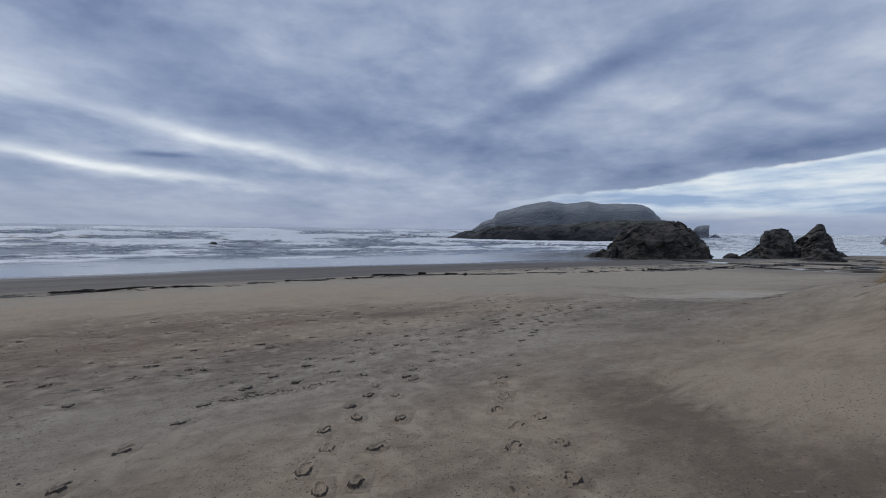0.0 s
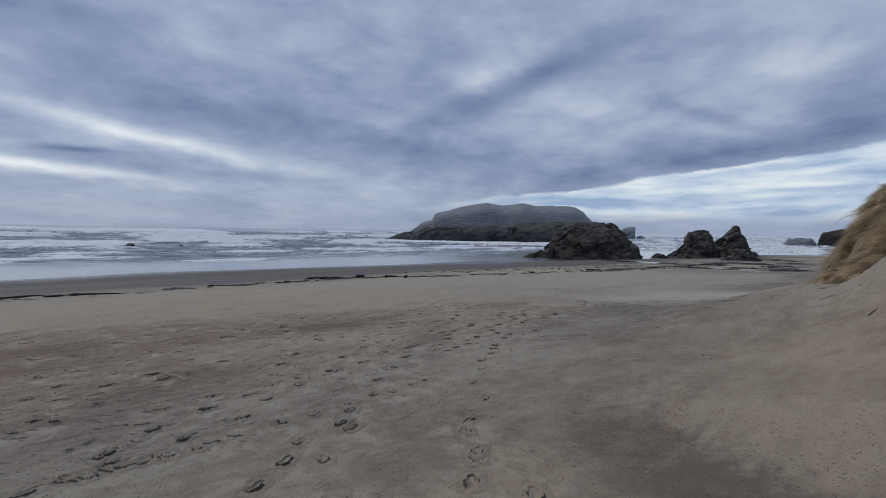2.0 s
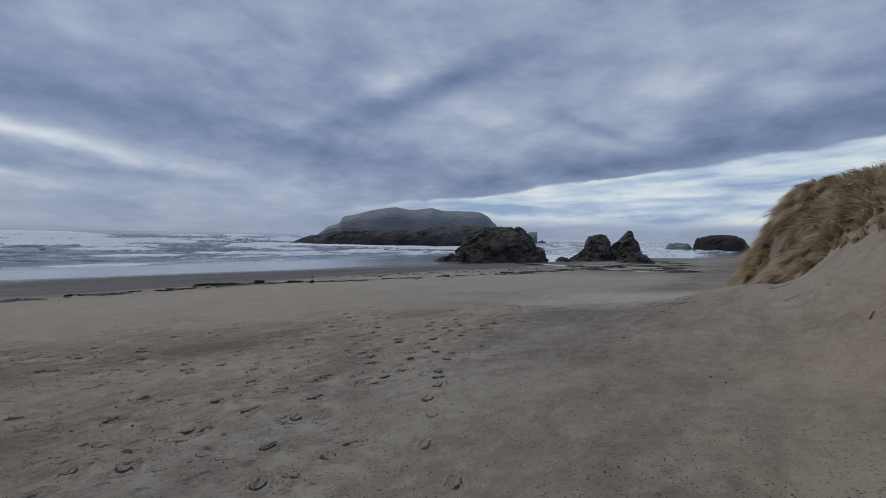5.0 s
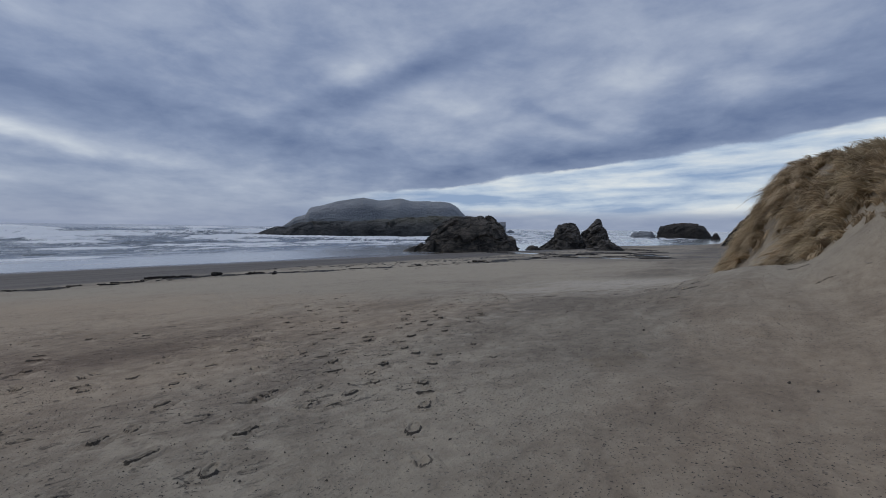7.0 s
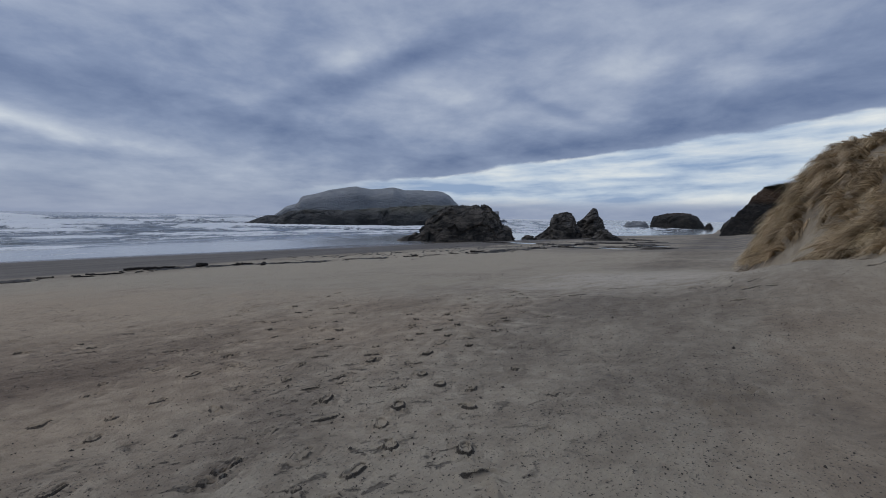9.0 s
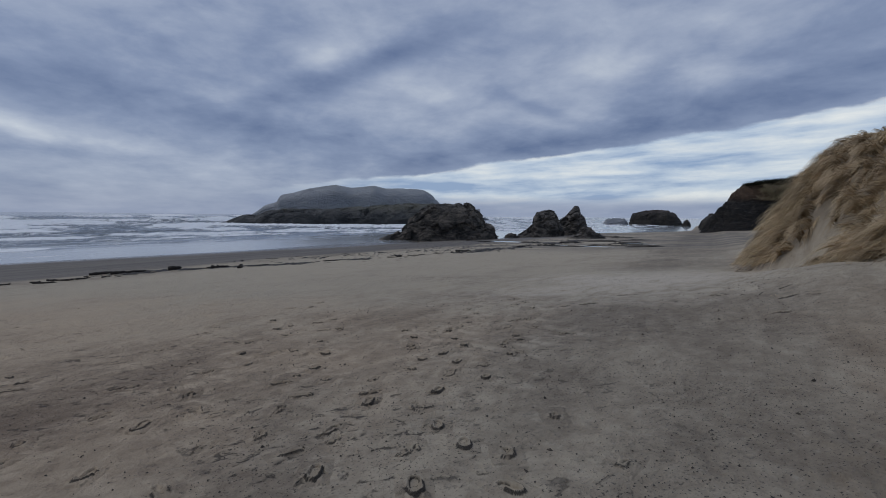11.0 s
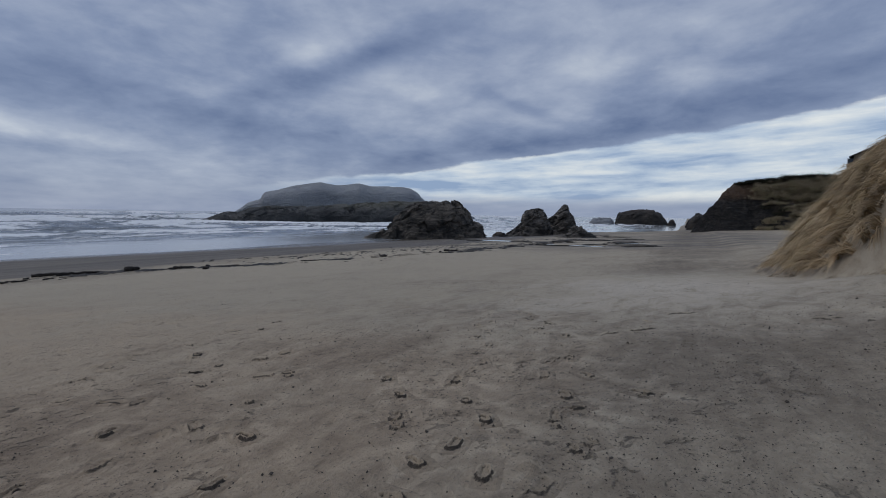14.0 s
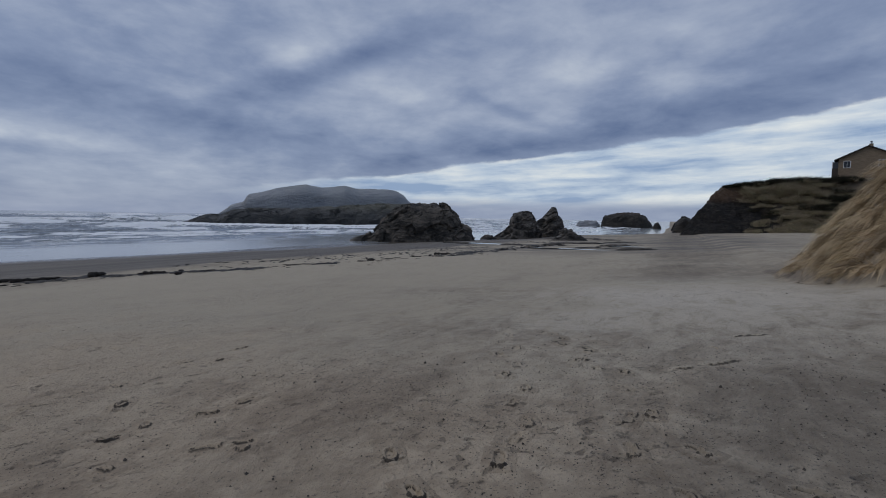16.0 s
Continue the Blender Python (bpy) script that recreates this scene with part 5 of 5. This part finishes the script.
def build_tideline():
    rng = np.random.default_rng(401)
    for i in range(190):
        r = rng.uniform(-14, 72) if i > 15 else rng.uniform(14, 34)
        s = np.interp(r, DRIFT_R, DRIFT_S) + rng.normal(0, 1.0)
        long = float(np.clip(rng.lognormal(-0.75, 0.55), 0.2, 1.5))
        ob = driftwood(long, float(np.clip(long * rng.uniform(0.07, 0.16), 0.05, 0.2)), 500 + i)
        tagged(ob, "dark wet driftwood on the tide line", "driftwood", "driftwood along the tide line")
        x, y = to_xy(r, s)
        lay(ob, x, y, 36.9 + rng.normal(0, 55))
    for (r, s, long, girth, turn) in ((1.6, 34.1, 4.2, 0.15, 25), (5.2, 33.2, 3.6, 0.13, 28), (-0.6, 34.9, 1.6, 0.18, 40), (21.8, 35.0, 1.8, 0.24, 14), (24.2, 34.2, 1.1, 0.32, 60), (21.0, 36.2, 1.3, 0.22, 20), (26.0, 32.4, 1.1, 0.24, -5)):
        ob = tagged(driftwood(long, girth, int(r * 10) + 900), "long dark drift log half sunk in the sand", "driftwood", "driftwood along the tide line")
        x, y = to_xy(r, s)
        lay(ob, x, y, turn, 0.04)
    # shreds of weed between the logs
    m = 6500
    r = rng.uniform(-30, 78, m)
    s = np.interp(r, DRIFT_R, DRIFT_S) + rng.normal(0, 0.55, m) + 0.6 * np.sin(r * 0.8)
    far = rng.uniform(size=m) < 0.25
    s = np.where(far, s + rng.normal(5, 2.5, m) * (r > 30), s)
    keep = vnoise(r * 0.5, s * 0.2, 0, 403) > np.interp(r, (10, 30), (0.25, -0.3))
    r, s = r[keep], s[keep]
    m = len(r)
    x, y = to_xy(r, s)
    a = rng.normal(0.64, 0.5, m)
    size = rng.uniform(0.06, 0.34, m)
    z = terrain(x, y)
    cor = np.array([(-1, 0, 0), (-0.2, 0.35, 0.22), (1, 0, 0.02), (0.1, -0.32, 0.16), (0.05, 0.05, 0.40), (0, 0, -0.15)])
    cor = cor[None] * np.stack([size, size * 0.7, size * 0.34], 1)[:, None] * rng.uniform(0.6, 1.3, (m, 6, 1))
    px = x[:, None] + cor[..., 0] * np.cos(a)[:, None] - cor[..., 1] * np.sin(a)[:, None]
    py = y[:, None] + cor[..., 0] * np.sin(a)[:, None] + cor[..., 1] * np.cos(a)[:, None]
    pz = z[:, None] + cor[..., 2] + 0.01
    tri = np.array([(0, 1, 4), (1, 2, 4), (2, 3, 4), (3, 0, 4), (1, 0, 5), (2, 1, 5), (3, 2, 5), (0, 3, 5)])
    faces = (np.arange(m) * 6)[:, None, None] + tri[None]
    me = quads("wrack", np.stack([px, py, pz], -1).reshape(-1, 3), faces.reshape(-1, 3), WRACK, False)
    tagged(new("wrack", me), "dark shreds of seaweed and bark along the tide line", "seaweed", kind="stuff")


build_tideline()


def tide_pool(r, s, a, b, level, seed):
    """A shallow pool with a wandering edge, lying level in the sand."""
    bm = bmesh.new()
    n = 40
    ring, x0, y0 = [], *to_xy(r, s)
    mid = bm.verts.new((0, 0, 0))
    for i in range(n):
        t = 2 * math.pi * i / n
        k = 1 + 0.35 * float(vnoise(np.array([2 * math.cos(t) + seed]), np.array([2 * math.sin(t)]), 0, seed)[0])
        du, dv = a * k * math.cos(t), b * k * math.sin(t)
        ring.append(bm.verts.new((0.8 * du - 0.6 * dv, 0.6 * du + 0.8 * dv, 0)))
    for i in range(n):
        bm.faces.new((mid, ring[i], ring[(i + 1) % n]))
    ret = bmesh.ops.extrude_face_region(bm, geom=list(bm.faces))
    bmesh.ops.translate(bm, verts=[v for v in ret["geom"] if isinstance(v, bmesh.types.BMVert)], vec=(0, 0, -0.5))
    bmesh.ops.recalc_face_normals(bm, faces=bm.faces)
    ob = part("tide_pool", bm, POOL)
    ob.location = (x0, y0, level)
    tagged(ob, "shallow tide pool reflecting the pale sky", "tide pool", "tide pools among the rocks", "structure")


for i, ((r, s, a, b), level) in enumerate(zip(POOLS, POOL_Z)):
    tide_pool(r, s, a, b, level, i + 3)


# ---- small things on the sand ----
def sprig(x, y, n, high, seed):
    rng = np.random.default_rng(seed)
    p = np.stack([x + rng.normal(0, 0.03, n), y + rng.normal(0, 0.03, n), np.full(n, ground_z(x, y) - 0.02)], 1)
    aim = unit(np.stack([rng.normal(0, 0.5, n), rng.normal(0, 0.5, n), np.ones(n)], 1))
    bend = np.stack([rng.normal(0, 0.3, n), rng.normal(0, 0.3, n), np.full(n, -0.3)], 1)
    ob = blades("grass_sprig", p, aim, bend, rng.uniform(0.6, 1.1, n) * high, np.full(n, 0.007), STRAW, seed)
    tagged(ob, "small dry grass sprig half buried in sand", "grass", "grass sprigs on the sand")


for i, (x, y, n, high) in enumerate(((4.38, 6.12, 9, 0.16), (4.28, 6.2, 5, 0.10), (7.03, 7.02, 8, 0.14), (7.25, 7.05, 5, 0.09), (9.0, 11.9, 6, 0.14), (8.1, 14.9, 6, 0.22), (9.9, 13.3, 6, 0.15), (11.4, 12.1, 10, 0.3))):
    sprig(x, y, n, high, 600 + i)
for i, (x, y, long, girth, turn, mat) in enumerate(((8.18, 7.41, 0.34, 0.022, 30, DRIFT), (9.8, 9.1, 0.22, 0.02, 50, PALE_WOOD), (9.3, 12.35, 0.22, 0.012, 20, DRIFT), (9.7, 12.2, 0.28, 0.012, -25, DRIFT),
                                                     (9.0, 11.4, 0.2, 0.012, 70, DRIFT), (9.5, 13.2, 0.2, 0.015, 10, DRIFT), (8.6, 13.45, 0.2, 0.015, 35, DRIFT), (12.4, 11.9, 0.5, 0.03, 100, PALE_WOOD))):
    ob = driftwood(long, girth, 700 + i, mat)
    ob.name = "stick"
    tagged(ob, "thin weathered stick lying on the sand" if mat is DRIFT else "short bleached stick lying on the sand", "stick", "sticks on the sand")
    lay(ob, x, y, turn, 0.0)


def crumbs(name, label, n, seed, rs, size_range, flat, patchy):
    """Bits of damp crust strewn over the upper beach, one small faceted lump each."""
    rng = np.random.default_rng(seed)
    r, s = rng.uniform(rs[0], rs[1], n), rng.uniform(rs[2], rs[3], n)
    keep = rng.uniform(size=n) < smooth(*patchy, vnoise(r * 0.22, s * 0.3, 0, 803) + 0.5 * vnoise(r * 1.3, s * 1.7, 0, 805)) * (1 - 0.75 * smooth(5.0, 3.0, s))
    r, s = r[keep], s[keep]
    n = len(r)
    x, y = to_xy(r, s)
    size = rng.uniform(*size_range, n) * (1 + 1.2 * (rng.uniform(size=n) > 0.97))
    a = rng.normal(0.2, 0.9, n)
    cor = np.array([(-1, 0, 0), (0, 0.7, 0), (1, 0, 0), (0, -0.7, 0), (0.1, 0.1, flat), (0, 0, -0.6)])[None] * size[:, None, None] * rng.uniform(0.6, 1.4, (n, 6, 1))
    px = x[:, None] + cor[..., 0] * np.cos(a)[:, None] - cor[..., 1] * np.sin(a)[:, None]
    py = y[:, None] + cor[..., 0] * np.sin(a)[:, None] + cor[..., 1] * np.cos(a)[:, None]
    pz = (terrain(x, y) + 0.004)[:, None] + cor[..., 2]
    tri = np.array([(0, 1, 4), (1, 2, 4), (2, 3, 4), (3, 0, 4), (1, 0, 5), (2, 1, 5), (3, 2, 5), (0, 3, 5)])
    me = quads(name, np.stack([px, py, pz], -1).reshape(-1, 3), ((np.arange(n) * 6)[:, None, None] + tri[None]).reshape(-1, 3), CLOD, False)
    tagged(new(name, me), label, "sand", kind="stuff")


crumbs("sand_crumbs", "small dark crumbs of damp sand on the beach", 34000, 801, (-8, 24, 2.4, 20), (0.004, 0.010), 0.8, (-0.5, 0.5))
